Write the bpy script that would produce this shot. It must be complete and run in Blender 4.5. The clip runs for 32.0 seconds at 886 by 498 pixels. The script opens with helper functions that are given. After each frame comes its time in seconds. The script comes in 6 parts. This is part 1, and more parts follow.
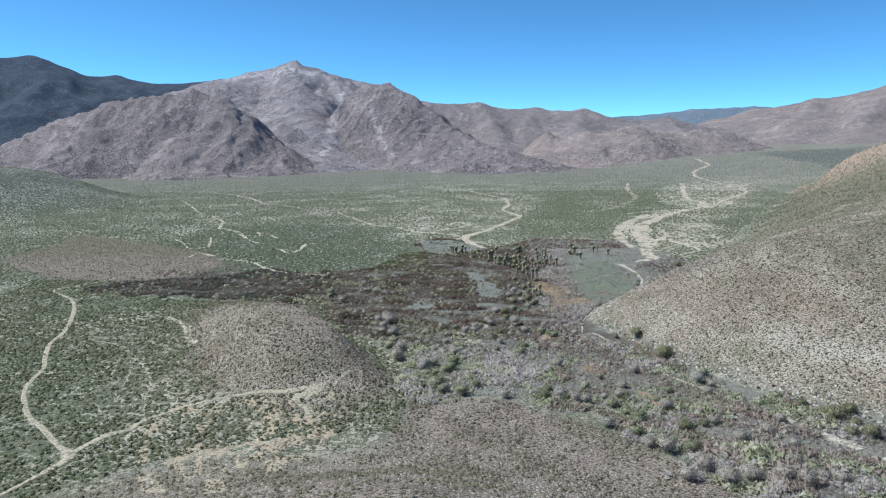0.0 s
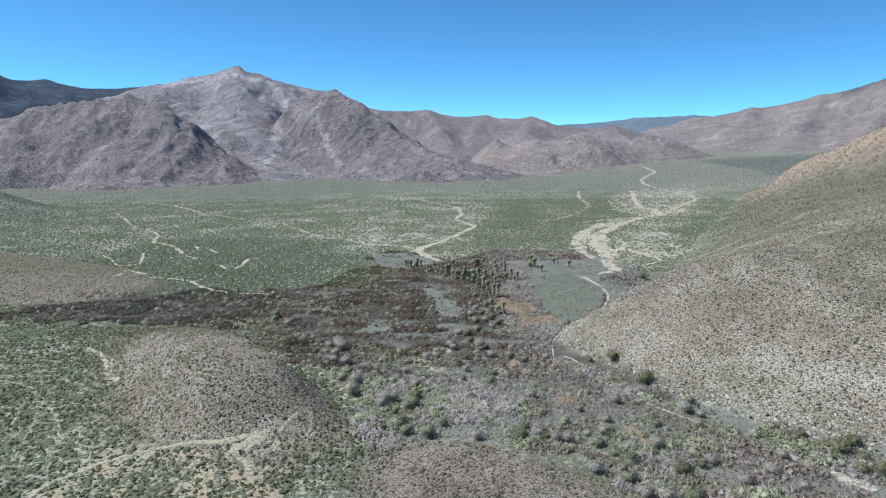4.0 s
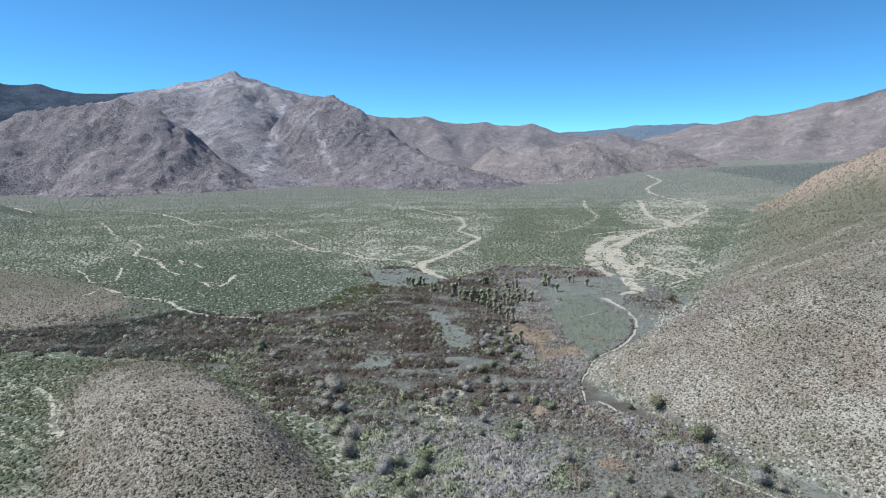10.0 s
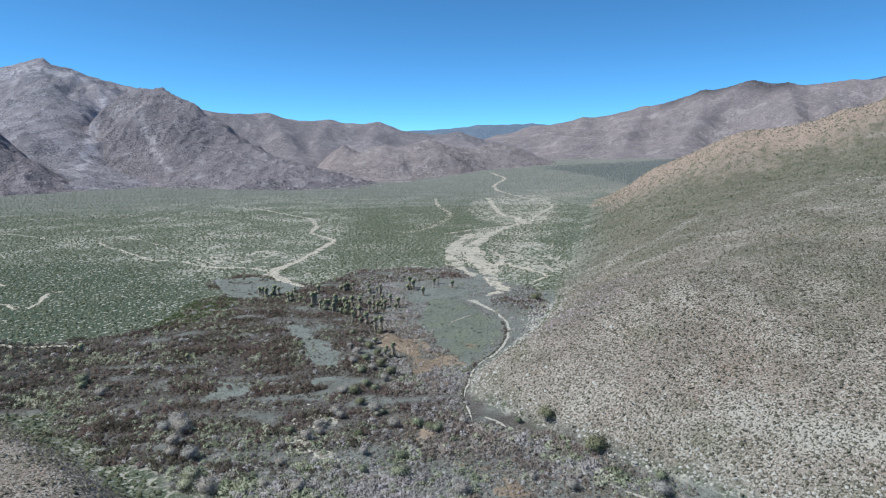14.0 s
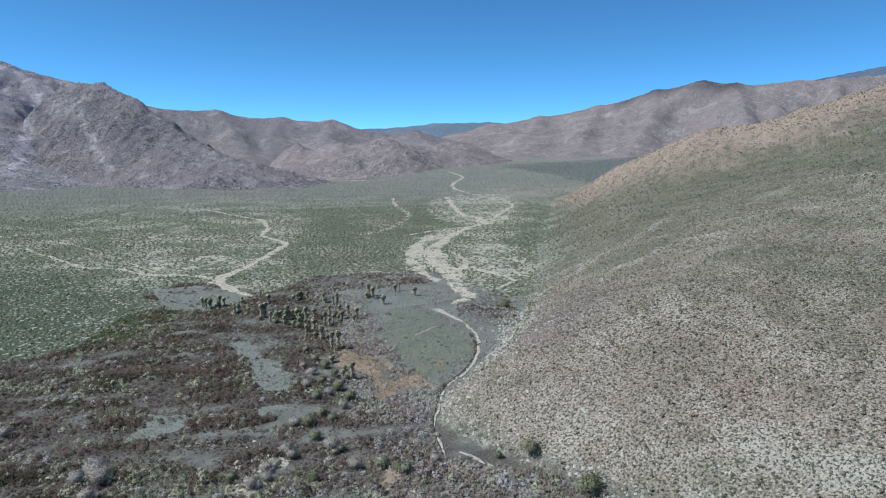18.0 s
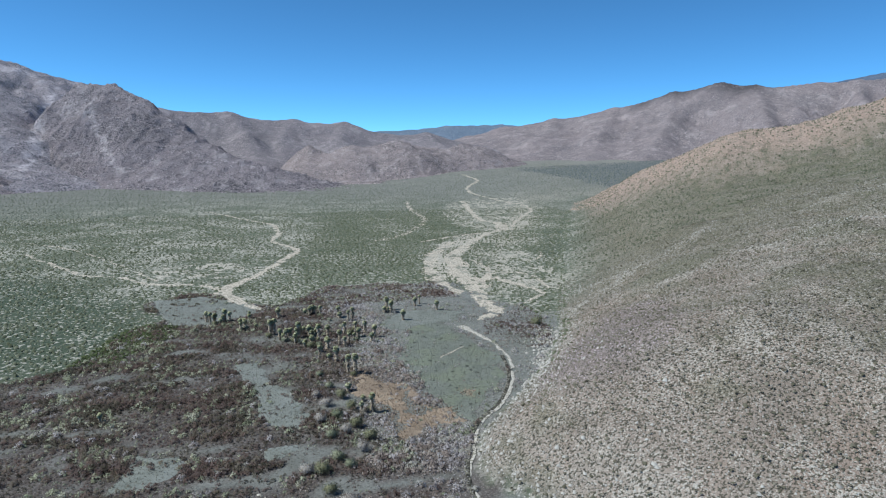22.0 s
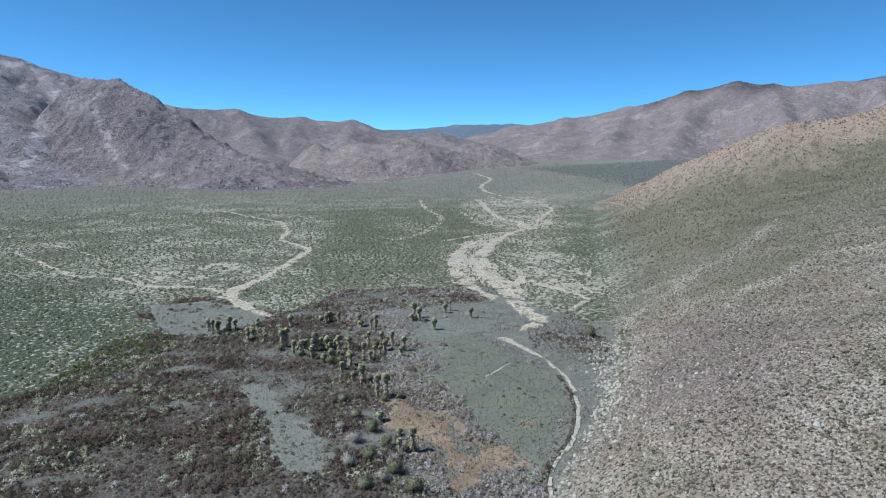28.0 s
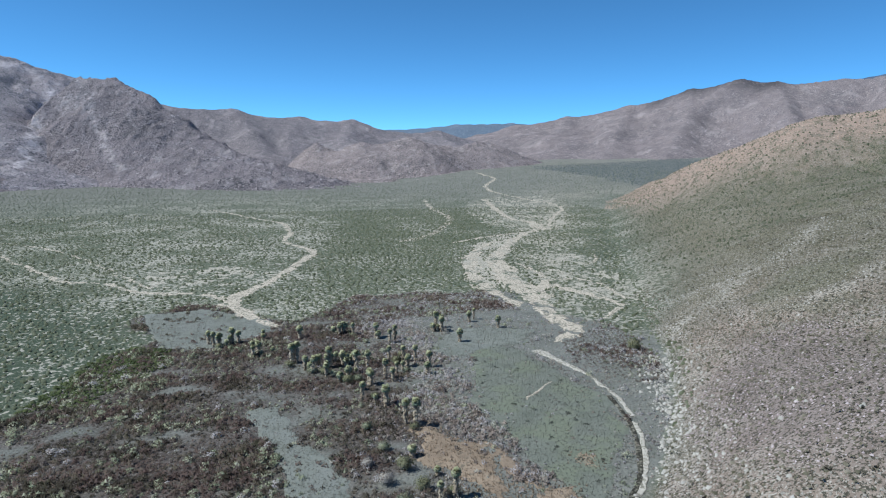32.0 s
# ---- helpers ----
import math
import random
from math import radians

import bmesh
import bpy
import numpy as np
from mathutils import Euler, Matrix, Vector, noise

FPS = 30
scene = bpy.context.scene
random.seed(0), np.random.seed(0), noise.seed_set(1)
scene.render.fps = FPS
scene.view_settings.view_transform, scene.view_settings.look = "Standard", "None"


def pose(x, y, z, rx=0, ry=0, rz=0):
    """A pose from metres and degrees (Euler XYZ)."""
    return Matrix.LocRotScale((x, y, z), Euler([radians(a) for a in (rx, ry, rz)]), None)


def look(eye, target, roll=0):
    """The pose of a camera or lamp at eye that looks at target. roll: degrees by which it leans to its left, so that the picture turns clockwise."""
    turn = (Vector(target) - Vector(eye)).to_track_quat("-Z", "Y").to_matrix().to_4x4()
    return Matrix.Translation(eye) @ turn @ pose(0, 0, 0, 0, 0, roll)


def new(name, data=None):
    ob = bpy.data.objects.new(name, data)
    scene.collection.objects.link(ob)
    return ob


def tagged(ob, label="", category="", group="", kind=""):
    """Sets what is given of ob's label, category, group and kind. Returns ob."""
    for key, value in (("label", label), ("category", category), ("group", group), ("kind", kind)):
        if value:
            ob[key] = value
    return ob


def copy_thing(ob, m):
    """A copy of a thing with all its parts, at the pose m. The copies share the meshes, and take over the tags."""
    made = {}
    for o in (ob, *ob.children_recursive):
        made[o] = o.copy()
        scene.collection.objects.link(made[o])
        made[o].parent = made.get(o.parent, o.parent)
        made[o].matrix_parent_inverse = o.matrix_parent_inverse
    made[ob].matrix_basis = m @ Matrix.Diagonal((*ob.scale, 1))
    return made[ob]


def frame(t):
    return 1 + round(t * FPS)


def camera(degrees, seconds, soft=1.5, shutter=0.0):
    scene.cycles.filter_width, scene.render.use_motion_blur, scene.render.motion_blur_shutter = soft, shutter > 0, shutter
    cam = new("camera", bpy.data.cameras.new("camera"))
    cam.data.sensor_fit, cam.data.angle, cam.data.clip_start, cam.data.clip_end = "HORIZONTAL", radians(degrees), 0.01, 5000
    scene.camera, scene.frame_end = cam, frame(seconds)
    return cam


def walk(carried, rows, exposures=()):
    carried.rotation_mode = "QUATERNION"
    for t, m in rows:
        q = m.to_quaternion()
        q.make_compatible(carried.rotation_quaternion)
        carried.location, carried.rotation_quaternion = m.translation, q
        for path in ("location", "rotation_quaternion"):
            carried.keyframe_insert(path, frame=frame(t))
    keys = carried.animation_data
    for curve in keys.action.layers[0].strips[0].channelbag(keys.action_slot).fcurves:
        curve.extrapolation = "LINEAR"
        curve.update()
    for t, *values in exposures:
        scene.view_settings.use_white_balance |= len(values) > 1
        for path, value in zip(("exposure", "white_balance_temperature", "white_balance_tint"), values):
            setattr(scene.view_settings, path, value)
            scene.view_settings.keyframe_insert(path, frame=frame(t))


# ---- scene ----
cam = camera(69.13, 32.0, soft=1.1)
# seconds, x, y, z, turn to the left, tilt up, lean
PATH = [
    (0, -0.0, 4.7, 120.5, 4.79, -9.70, -0.06),
    (0.5, -1.7, 9.5, 120.6, 2.28, -9.66, -0.12),
    (1, -3.3, 14.3, 120.6, 1.17, -9.59, -0.14),
    (1.5, -4.7, 19.2, 120.5, 0.69, -9.51, -0.13),
    (2, -5.9, 24.1, 120.4, 0.48, -9.42, -0.20),
    (2.5, -6.8, 29.0, 120.4, 0.34, -9.33, -0.20),
    (3, -7.6, 34.0, 120.3, 0.20, -9.24, -0.16),
    (3.5, -8.3, 39.0, 120.2, 0.15, -9.13, -0.08),
    (5.5, -10.6, 59.3, 120.1, 0.15, -8.81, 0.08),
    (6, -11.0, 64.4, 120.0, 0.17, -8.74, 0.10),
    (7, -12.1, 74.6, 120.0, 0.20, -8.65, 0.08),
    (8, -13.6, 84.6, 119.9, 0.10, -8.56, 0.12),
    (9, -15.1, 94.6, 119.9, -0.00, -8.49, 0.19),
    (10, -16.8, 104.6, 119.9, -0.11, -8.40, 0.21),
    (11, -18.8, 114.5, 119.9, -0.18, -8.39, 0.21),
    (12, -21.0, 124.2, 119.7, -0.19, -8.34, 0.28),
    (12.5, -22.1, 128.9, 119.6, -0.18, -8.34, 0.29),
    (13, -23.3, 133.2, 119.4, -0.16, -8.33, 0.36),
    (13.5, -24.4, 137.4, 119.2, -1.83, -8.30, 0.38),
    (14, -25.4, 141.2, 118.9, -13.75, -8.46, 0.34),
    (14.5, -26.4, 145.1, 118.6, -31.27, -8.63, 0.31),
    (15, -27.4, 148.9, 118.3, -45.05, -8.79, 0.28),
    (15.5, -28.4, 152.7, 118.0, -45.72, -8.95, 0.25),
    (16, -27.0, 158.2, 117.9, -33.34, -8.86, 0.30),
    (16.5, -24.9, 164.2, 117.8, -22.77, -8.73, 0.47),
    (17, -22.8, 170.3, 117.8, -19.70, -8.67, 0.51),
    (17.5, -21.1, 176.2, 117.7, -18.40, -8.59, 0.48),
    (18, -19.9, 181.9, 117.7, -17.69, -8.55, 0.40),
    (18.5, -19.1, 187.6, 117.6, -17.34, -8.49, 0.39),
    (19, -18.6, 193.2, 117.5, -17.15, -8.48, 0.41),
    (20, -17.9, 204.7, 117.4, -16.90, -8.40, 0.46),
    (21, -17.2, 216.4, 117.2, -16.79, -8.34, 0.46),
    (22, -16.8, 227.9, 116.8, -16.73, -8.31, 0.53),
    (23, -16.6, 238.6, 115.6, -16.61, -8.40, 0.65),
    (24, -16.7, 249.0, 114.1, -16.45, -8.38, 0.72),
    (25, -16.9, 259.4, 112.4, -16.36, -8.34, 0.82),
    (25.5, -17.1, 264.7, 111.5, -16.31, -8.32, 0.85),
    (27.5, -18.6, 287.1, 107.5, -16.26, -8.25, 0.82),
    (28, -19.0, 292.6, 106.6, -16.26, -8.24, 0.80),
    (29, -19.8, 303.4, 104.8, -16.16, -8.24, 0.73),
    (30, -21.0, 314.2, 103.3, -16.15, -8.24, 0.72),
    (31, -22.2, 325.2, 102.2, -16.09, -8.26, 0.69),
    (31.5, -22.6, 330.7, 101.9, -16.11, -8.22, 0.64),
    (32, -23.0, 336.2, 101.7, -16.42, -8.17, 0.59),
]
walk(cam, [(t, pose(x, y, z) @ pose(0, 0, 0, 0, 0, yaw) @ pose(0, 0, 0, 90 + tilt) @ pose(0, 0, 0, 0, 0, lean))
            for t, x, y, z, yaw, tilt, lean in PATH], exposures=[(0, 0.79, 5980, 3), (12, 0.76, 5850, 3), (16, 0.57, 5780, 3), (32, 0.59, 5760, 3)])

# ---- world and sun ----
SUN = Vector((-0.76, 0.06, 1.02)).normalized()
world = bpy.data.worlds.new("sky")
scene.world = world
world.use_nodes = True
wn = world.node_tree
sky = wn.nodes.new("ShaderNodeTexSky")
sky.sky_type, sky.sun_disc = "NISHITA", False
sky.sun_elevation = math.asin(SUN.z)
sky.sun_rotation = math.atan2(SUN.x, SUN.y)
sky.altitude, sky.air_density, sky.dust_density, sky.ozone_density = 4000, 0.60, 0.0, 5.0
wn.nodes["Background"].inputs["Strength"].default_value = 0.112
clean = wn.nodes.new("ShaderNodeMix")  # dry, very clear air
clean.data_type, clean.blend_type = "RGBA", "MULTIPLY"
clean.inputs[0].default_value, clean.inputs[7].default_value = 1.0, (0.73, 1.08, 1.07, 1)
wn.links.new(sky.outputs[0], clean.inputs[6])
wn.links.new(clean.outputs[2], wn.nodes["Background"].inputs["Color"])
lamp = bpy.data.lights.new("sun", "SUN")
lamp.energy, lamp.angle, lamp.color = 3.3, radians(0.5), (1.0, 0.95, 0.88)
sun = new("sun", lamp)
sun.matrix_world = look((0, 0, 900), Vector((0, 0, 900)) - SUN)

# ---- materials ----
class Nodes:
    """A short hand for node materials."""

    def __init__(self, name, rough=0.9, spec=0.2):
        self.m = bpy.data.materials.new(name)
        self.m.use_nodes = True
        self.t = self.m.node_tree
        self.b = self.t.nodes["Principled BSDF"]
        self.b.inputs["Roughness"].default_value = rough
        self.b.inputs["Specular IOR Level"].default_value = spec
        self.pos = self.t.nodes.new("ShaderNodeNewGeometry").outputs["Position"]

    def node(self, kind, **kw):
        n = self.t.nodes.new(kind)
        for k, v in kw.items():
            n.inputs[k].default_value = v
        return n

    def put(self, a, b):
        self.t.links.new(a, b)

    def stretch(self, sx, sy, sz, turn=0.0):
        n = self.t.nodes.new("ShaderNodeMapping")
        n.inputs["Scale"].default_value = (sx, sy, sz)
        n.inputs["Rotation"].default_value = (0, 0, turn)
        self.put(self.pos, n.inputs["Vector"])
        return n.outputs[0]

    def noise(self, scale, detail=4.0, rough=0.55, vec=None, warp=0.0):
        n = self.node("ShaderNodeTexNoise", Scale=scale, Detail=detail, Roughness=rough, Distortion=warp)
        self.put(vec or self.pos, n.inputs["Vector"])
        return n.outputs["Fac"]

    def cells(self, scale, warp):
        """Distance to the nearest edge of a net of uneven cells."""
        shake = self.node("ShaderNodeTexNoise", Scale=scale * 1.3, Detail=3.0)
        self.put(self.pos, shake.inputs["Vector"])
        off, out = self.t.nodes.new("ShaderNodeVectorMath"), self.t.nodes.new("ShaderNodeTexVoronoi")
        off.operation = "MULTIPLY_ADD"
        off.inputs[1].default_value = (warp, warp, 0)
        self.put(shake.outputs["Color"], off.inputs[0])
        self.put(self.pos, off.inputs[2])
        out.feature, out.voronoi_dimensions = "DISTANCE_TO_EDGE", "2D"
        out.inputs["Scale"].default_value = scale
        self.put(off.outputs[0], out.inputs["Vector"])
        return out.outputs["Distance"]

    def ramp(self, fac, *stops):
        n = self.t.nodes.new("ShaderNodeValToRGB")
        e = n.color_ramp.elements
        while len(e) < len(stops):
            e.new(0.5)
        for el, (p, c) in zip(e, stops):
            el.position, el.color = p, (*c, 1) if len(c) == 3 else c
        self.put(fac, n.inputs[0])
        return n.outputs[0]

    def step(self, fac, lo, hi):
        n = self.t.nodes.new("ShaderNodeMapRange")
        n.interpolation_type = "SMOOTHSTEP"
        n.inputs["From Min"].default_value, n.inputs["From Max"].default_value = lo, hi
        self.put(fac, n.inputs["Value"])
        return n.outputs[0]

    def math(self, op, a, b):
        n = self.t.nodes.new("ShaderNodeMath")
        n.operation = op
        for s, v in zip(n.inputs, (a, b)):
            if isinstance(v, (int, float)):
                s.default_value = v
            else:
                self.put(v, s)
        return n.outputs[0]

    def mix(self, fac, a, b, mode="MIX"):
        n = self.t.nodes.new("ShaderNodeMix")
        n.data_type, n.blend_type = "RGBA", mode
        for s, v in ((n.inputs[0], fac), (n.inputs[6], a), (n.inputs[7], b)):
            if isinstance(v, (int, float)):
                s.default_value = v
            elif isinstance(v, tuple):
                s.default_value = (*v, 1)
            else:
                self.put(v, s)
        return n.outputs[2]

    def cover(self, name):
        n = self.t.nodes.new("ShaderNodeAttribute")
        n.attribute_name = name
        return n.outputs["Fac"]

    def island(self):
        return self.t.nodes.new("ShaderNodeNewGeometry").outputs["Random Per Island"]

    def bump(self, height, strength, dist):
        n = self.node("ShaderNodeBump", Strength=strength, Distance=dist)
        self.put(height, n.inputs["Height"])
        self.put(n.outputs[0], self.b.inputs["Normal"])

    def done(self, colour):
        self.put(colour, self.b.inputs["Base Color"])
        return self.m


def leaf_material(name, *colours, rough=0.75, own=0.12, drift=0.5, leafy=0.3):
    """Foliage: shades that drift from bush to bush, with finer flecks; thin leaves let some light through."""
    n = Nodes(name, rough, 0.15)
    k = len(colours)
    near = n.step(n.math("ADD", n.math("MULTIPLY", n.noise(drift, 3.0, 0.55), 0.65), n.math("MULTIPLY", n.noise(0.6, 2.0, 0.5), 0.35)), 0.34, 0.66)
    pick = n.math("ADD", n.math("MULTIPLY", n.island(), own), n.math("MULTIPLY", near, 1 - own))
    c = n.ramp(pick, *[(i / max(k - 1, 1), col) for i, col in enumerate(colours)])
    if leafy:
        thin, both = n.t.nodes.new("ShaderNodeBsdfTranslucent"), n.t.nodes.new("ShaderNodeMixShader")
        both.inputs[0].default_value = leafy
        n.put(c, thin.inputs["Color"])
        n.put(n.b.outputs[0], both.inputs[1])
        n.put(thin.outputs[0], both.inputs[2])
        n.put(both.outputs[0], n.t.nodes["Material Output"].inputs["Surface"])
    return n.done(c)


def ground_material():
    n = Nodes("desert_soil", 0.95, 0.1)
    hill, wet, plain, silt = n.cover("hill"), n.cover("thicket"), n.cover("plain"), n.cover("silt")
    orange, dark, mauve, rib, lush = n.cover("red_rock"), n.cover("dark_scrub"), n.cover("mauve"), n.cover("pale_rib"), n.cover("lush")
    big, mid, fine = n.noise(0.012, 5), n.noise(0.09, 5, 0.62), n.noise(0.62, 4, 0.7)
    speck, dots = n.noise(1.25, 3, 0.66), n.noise(0.95, 3, 0.66, n.stretch(1.0, 1.2, 1.0, 0.7))
    # plain: pale sand in threads and specks between low green scrub
    sand = n.ramp(fine, (0.2, (0.38, 0.35, 0.29)), (0.8, (0.54, 0.50, 0.43)))
    sand = n.mix(n.math("MULTIPLY", lush, -0.8), sand, (0.47, 0.40, 0.305))
    green = n.ramp(mid, (0.3, (0.068, 0.086, 0.056)), (0.7, (0.105, 0.122, 0.082)))
    scrub = n.mix(n.step(fine, 0.44, 0.60), green, n.ramp(mid, (0.3, (0.15, 0.155, 0.105)), (0.7, (0.22, 0.215, 0.16))))
    blot = n.noise(0.27, 3, 0.6, None, 0.6)
    lots = n.math("ADD", blot, n.math("ADD", n.math("MULTIPLY", n.math("SUBTRACT", big, 0.5), 0.55), n.math("MULTIPLY", n.math("SUBTRACT", fine, 0.5), 0.35)))
    lots = n.math("SUBTRACT", lots, n.math("ADD", n.math("MULTIPLY", lush, 0.12), n.math("MULTIPLY", n.cover("grown"), 0.075)))
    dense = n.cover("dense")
    veins = n.math("MULTIPLY", n.step(n.cells(0.13, 9.0), 0.10, 0.04), n.step(n.math("SUBTRACT", n.math("ADD", blot, n.math("MULTIPLY", big, 0.7)), n.math("MULTIPLY", lush, 0.14)), 0.78, 0.92))
    bare = n.math("MAXIMUM", n.step(lots, 0.505, 0.59), n.math("MULTIPLY", veins, 0.85))
    bare = n.math("MAXIMUM", bare, n.math("MULTIPLY", n.step(lush, 0.1, 0.5), n.step(n.noise(0.34, 1.5, 0.4, n.stretch(1.0, 0.8, 1.0, 0.4)), 0.60, 0.655)))
    scrub = n.mix(n.math("MULTIPLY", n.math("MAXIMUM", lush, 0.0), n.math("MULTIPLY", n.step(lots, 0.56, 0.48), 0.7)), scrub, n.ramp(fine, (0.3, (0.036, 0.056, 0.036)), (0.7, (0.07, 0.09, 0.062))))
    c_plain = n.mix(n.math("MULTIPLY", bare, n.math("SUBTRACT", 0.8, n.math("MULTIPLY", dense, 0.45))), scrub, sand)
    # distance haze painted in as a lighter grey over the far scrub
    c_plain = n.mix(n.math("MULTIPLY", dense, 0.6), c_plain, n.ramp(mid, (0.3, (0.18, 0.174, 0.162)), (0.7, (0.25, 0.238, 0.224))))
    # hill: gravelly tan and grey with pale stones, dark shrubs and olive patches
    soil = n.ramp(mid, (0.25, (0.206, 0.164, 0.132)), (0.75, (0.318, 0.257, 0.210)))
    soil = n.mix(n.math("MULTIPLY", n.step(n.noise(0.026, 4, 0.6), 0.48, 0.62), 0.65), soil, (0.272, 0.203, 0.16))
    soil = n.mix(n.math("MULTIPLY", mauve, 0.95), soil, n.ramp(mid, (0.25, (0.185, 0.148, 0.132)), (0.75, (0.285, 0.232, 0.206))))
    soil = n.mix(n.math("MULTIPLY", rib, 0.85), soil, (0.45, 0.41, 0.345))
    knoll = n.cover("knoll")
    olive = n.math("MULTIPLY", n.step(n.noise(0.02, 4, 0.6, n.stretch(1, 1, 2.4)), 0.50, 0.64), n.math("SUBTRACT", 1.0, n.math("MAXIMUM", n.math("MULTIPLY", knoll, 0.4), mauve)))
    olive = n.math("MAXIMUM", n.math("MULTIPLY", olive, 0.6), n.math("MULTIPLY", n.cover("olive"), 0.95))
    c_hill = n.mix(olive, soil, n.ramp(fine, (0.3, (0.125, 0.119, 0.074)), (0.7, (0.19, 0.18, 0.122))))
    upper = n.cover("upper")
    high = n.mix(n.step(mid, 0.4, 0.62), n.ramp(fine, (0.35, (0.112, 0.108, 0.068)), (0.65, (0.172, 0.165, 0.112))), n.ramp(fine, (0.35, (0.14, 0.125, 0.095)), (0.65, (0.23, 0.205, 0.16))))
    c_hill = n.mix(n.math("MULTIPLY", n.math("MULTIPLY", upper, 0.95), n.step(n.noise(0.025, 4, 0.6, n.stretch(1, 1, 3)), 0.72, 0.42)), c_hill, high)
    pale = n.math("MULTIPLY", n.step(n.math("ADD", speck, n.math("MULTIPLY", n.math("SUBTRACT", n.math("ADD", mid, n.noise(0.022, 3, 0.6)), 1.0), 0.3)), 0.53, 0.585), n.math("SUBTRACT", 0.92, n.math("ADD", n.math("ADD", n.math("MULTIPLY", olive, 0.6), n.math("MULTIPLY", upper, 0.25)), n.math("MULTIPLY", mauve, 0.5))))
    c_hill = n.mix(pale, c_hill, n.mix(mauve, (0.455, 0.412, 0.352), (0.42, 0.365, 0.33)))
    c_hill = n.mix(n.math("MULTIPLY", n.step(dots, 0.495, 0.43), 0.9), c_hill, (0.052, 0.05, 0.036))
    red = n.ramp(fine, (0.3, (0.24, 0.175, 0.135)), (0.7, (0.41, 0.31, 0.25)))
    c_hill = n.mix(n.math("MULTIPLY", orange, n.step(mid, 0.3, 0.55)), c_hill, red)
    # thicket floor: brown litter with twigs, grey-green silt
    c_wet = n.ramp(mid, (0.3, (0.07, 0.056, 0.05)), (0.5, (0.1, 0.084, 0.075)), (0.72, (0.15, 0.134, 0.122)))
    c_silt = n.ramp(n.math("ADD", n.math("MULTIPLY", mid, 0.7), n.math("MULTIPLY", fine, 0.3)), (0.35, (0.155, 0.156, 0.136)), (0.65, (0.235, 0.232, 0.208)))
    c_wet = n.mix(n.math("MULTIPLY", n.step(speck, 0.54, 0.62), 0.7), c_wet, (0.25, 0.225, 0.205))
    c_wet = n.mix(silt, c_wet, c_silt)
    c_wet = n.mix(n.math("MULTIPLY", n.step(dots, 0.45, 0.38), 0.65), c_wet, (0.06, 0.055, 0.045))
    c = n.mix(plain, n.ramp(mid, (0.3, (0.075, 0.078, 0.058)), (0.7, (0.145, 0.14, 0.115))), c_plain)
    c = n.mix(hill, c, c_hill)
    c = n.mix(wet, c, c_wet)
    # dark scrub ground, with haze blue mixed into its colour
    c = n.mix(n.math("MULTIPLY", dark, n.math("ADD", 0.35, n.math("MULTIPLY", n.step(mid, 0.62, 0.42), 0.4))), c, n.ramp(mid, (0.3, (0.095, 0.112, 0.115)), (0.7, (0.135, 0.15, 0.15))))
    n.bump(n.math("ADD", n.math("ADD", fine, mid), dots), 0.9, 0.7)
    return n.done(c)


def mountain_material(name, low, high, rock, scrub, grain=0.05, amount=0.5, relief=10.0, dark=(0.10, 0.09, 0.095)):
    n = Nodes(name, 0.95, 0.1)
    big, mid, fine, speck = n.noise(0.004, 5, 0.6), n.noise(grain * 0.4, 6, 0.65), n.noise(grain, 6, 0.75), n.noise(grain * 3.2, 3, 0.7)
    c = n.ramp(mid, (0.3, low), (0.7, high))
    c = n.mix(n.math("MULTIPLY", n.step(n.math("ADD", fine, n.math("MULTIPLY", speck, 0.6)), 0.88, 0.97), 0.7), c, rock)
    c = n.mix(n.math("MULTIPLY", n.step(n.math("ADD", speck, n.math("MULTIPLY", n.math("ADD", big, fine), 0.35)), 0.82, 0.73), amount), c, scrub)
    # single boulders: shade in the gaps between them darkened into the colour
    stone = n.cells(grain * 1.9, 6.0)
    c = n.mix(n.math("MULTIPLY", n.step(stone, 0.10, 0.03), n.math("MULTIPLY", n.step(fine, 0.42, 0.58), 0.6)), c, scrub)
    c = n.mix(n.math("MULTIPLY", n.cover("scree"), n.step(fine, 0.40, 0.58)), c, rock)
    streak = n.noise(0.011, 4, 0.6, n.stretch(1.0, 1.0, 0.22), 0.4)
    c = n.mix(n.math("MULTIPLY", n.step(streak, 0.55, 0.66), 0.28), c, rock)
    c = n.mix(n.math("MULTIPLY", n.step(n.noise(0.009, 4, 0.6), 0.50, 0.66), 0.22), c, scrub)
    c = n.mix(n.math("MULTIPLY", n.cover("cap"), n.step(fine, 0.30, 0.50)), c, dark)
    n.bump(n.math("ADD", n.math("ADD", fine, n.math("MULTIPLY", speck, 0.8)), n.math("MULTIPLY", mid, 1.5)), 1.0, relief)
    return n.done(c)


def sand_material(name, a, b):
    n = Nodes(name, 0.95, 0.1)
    mid, fine = n.noise(0.12, 5, 0.6), n.noise(0.7, 5, 0.72)
    c = n.ramp(mid, (0.3, a), (0.7, b))
    c = n.mix(n.step(n.math("ADD", fine, n.math("MULTIPLY", mid, 0.3)), 0.62, 0.72), c, (0.2, 0.185, 0.145))
    n.bump(fine, 0.5, 0.2)
    return n.done(c)


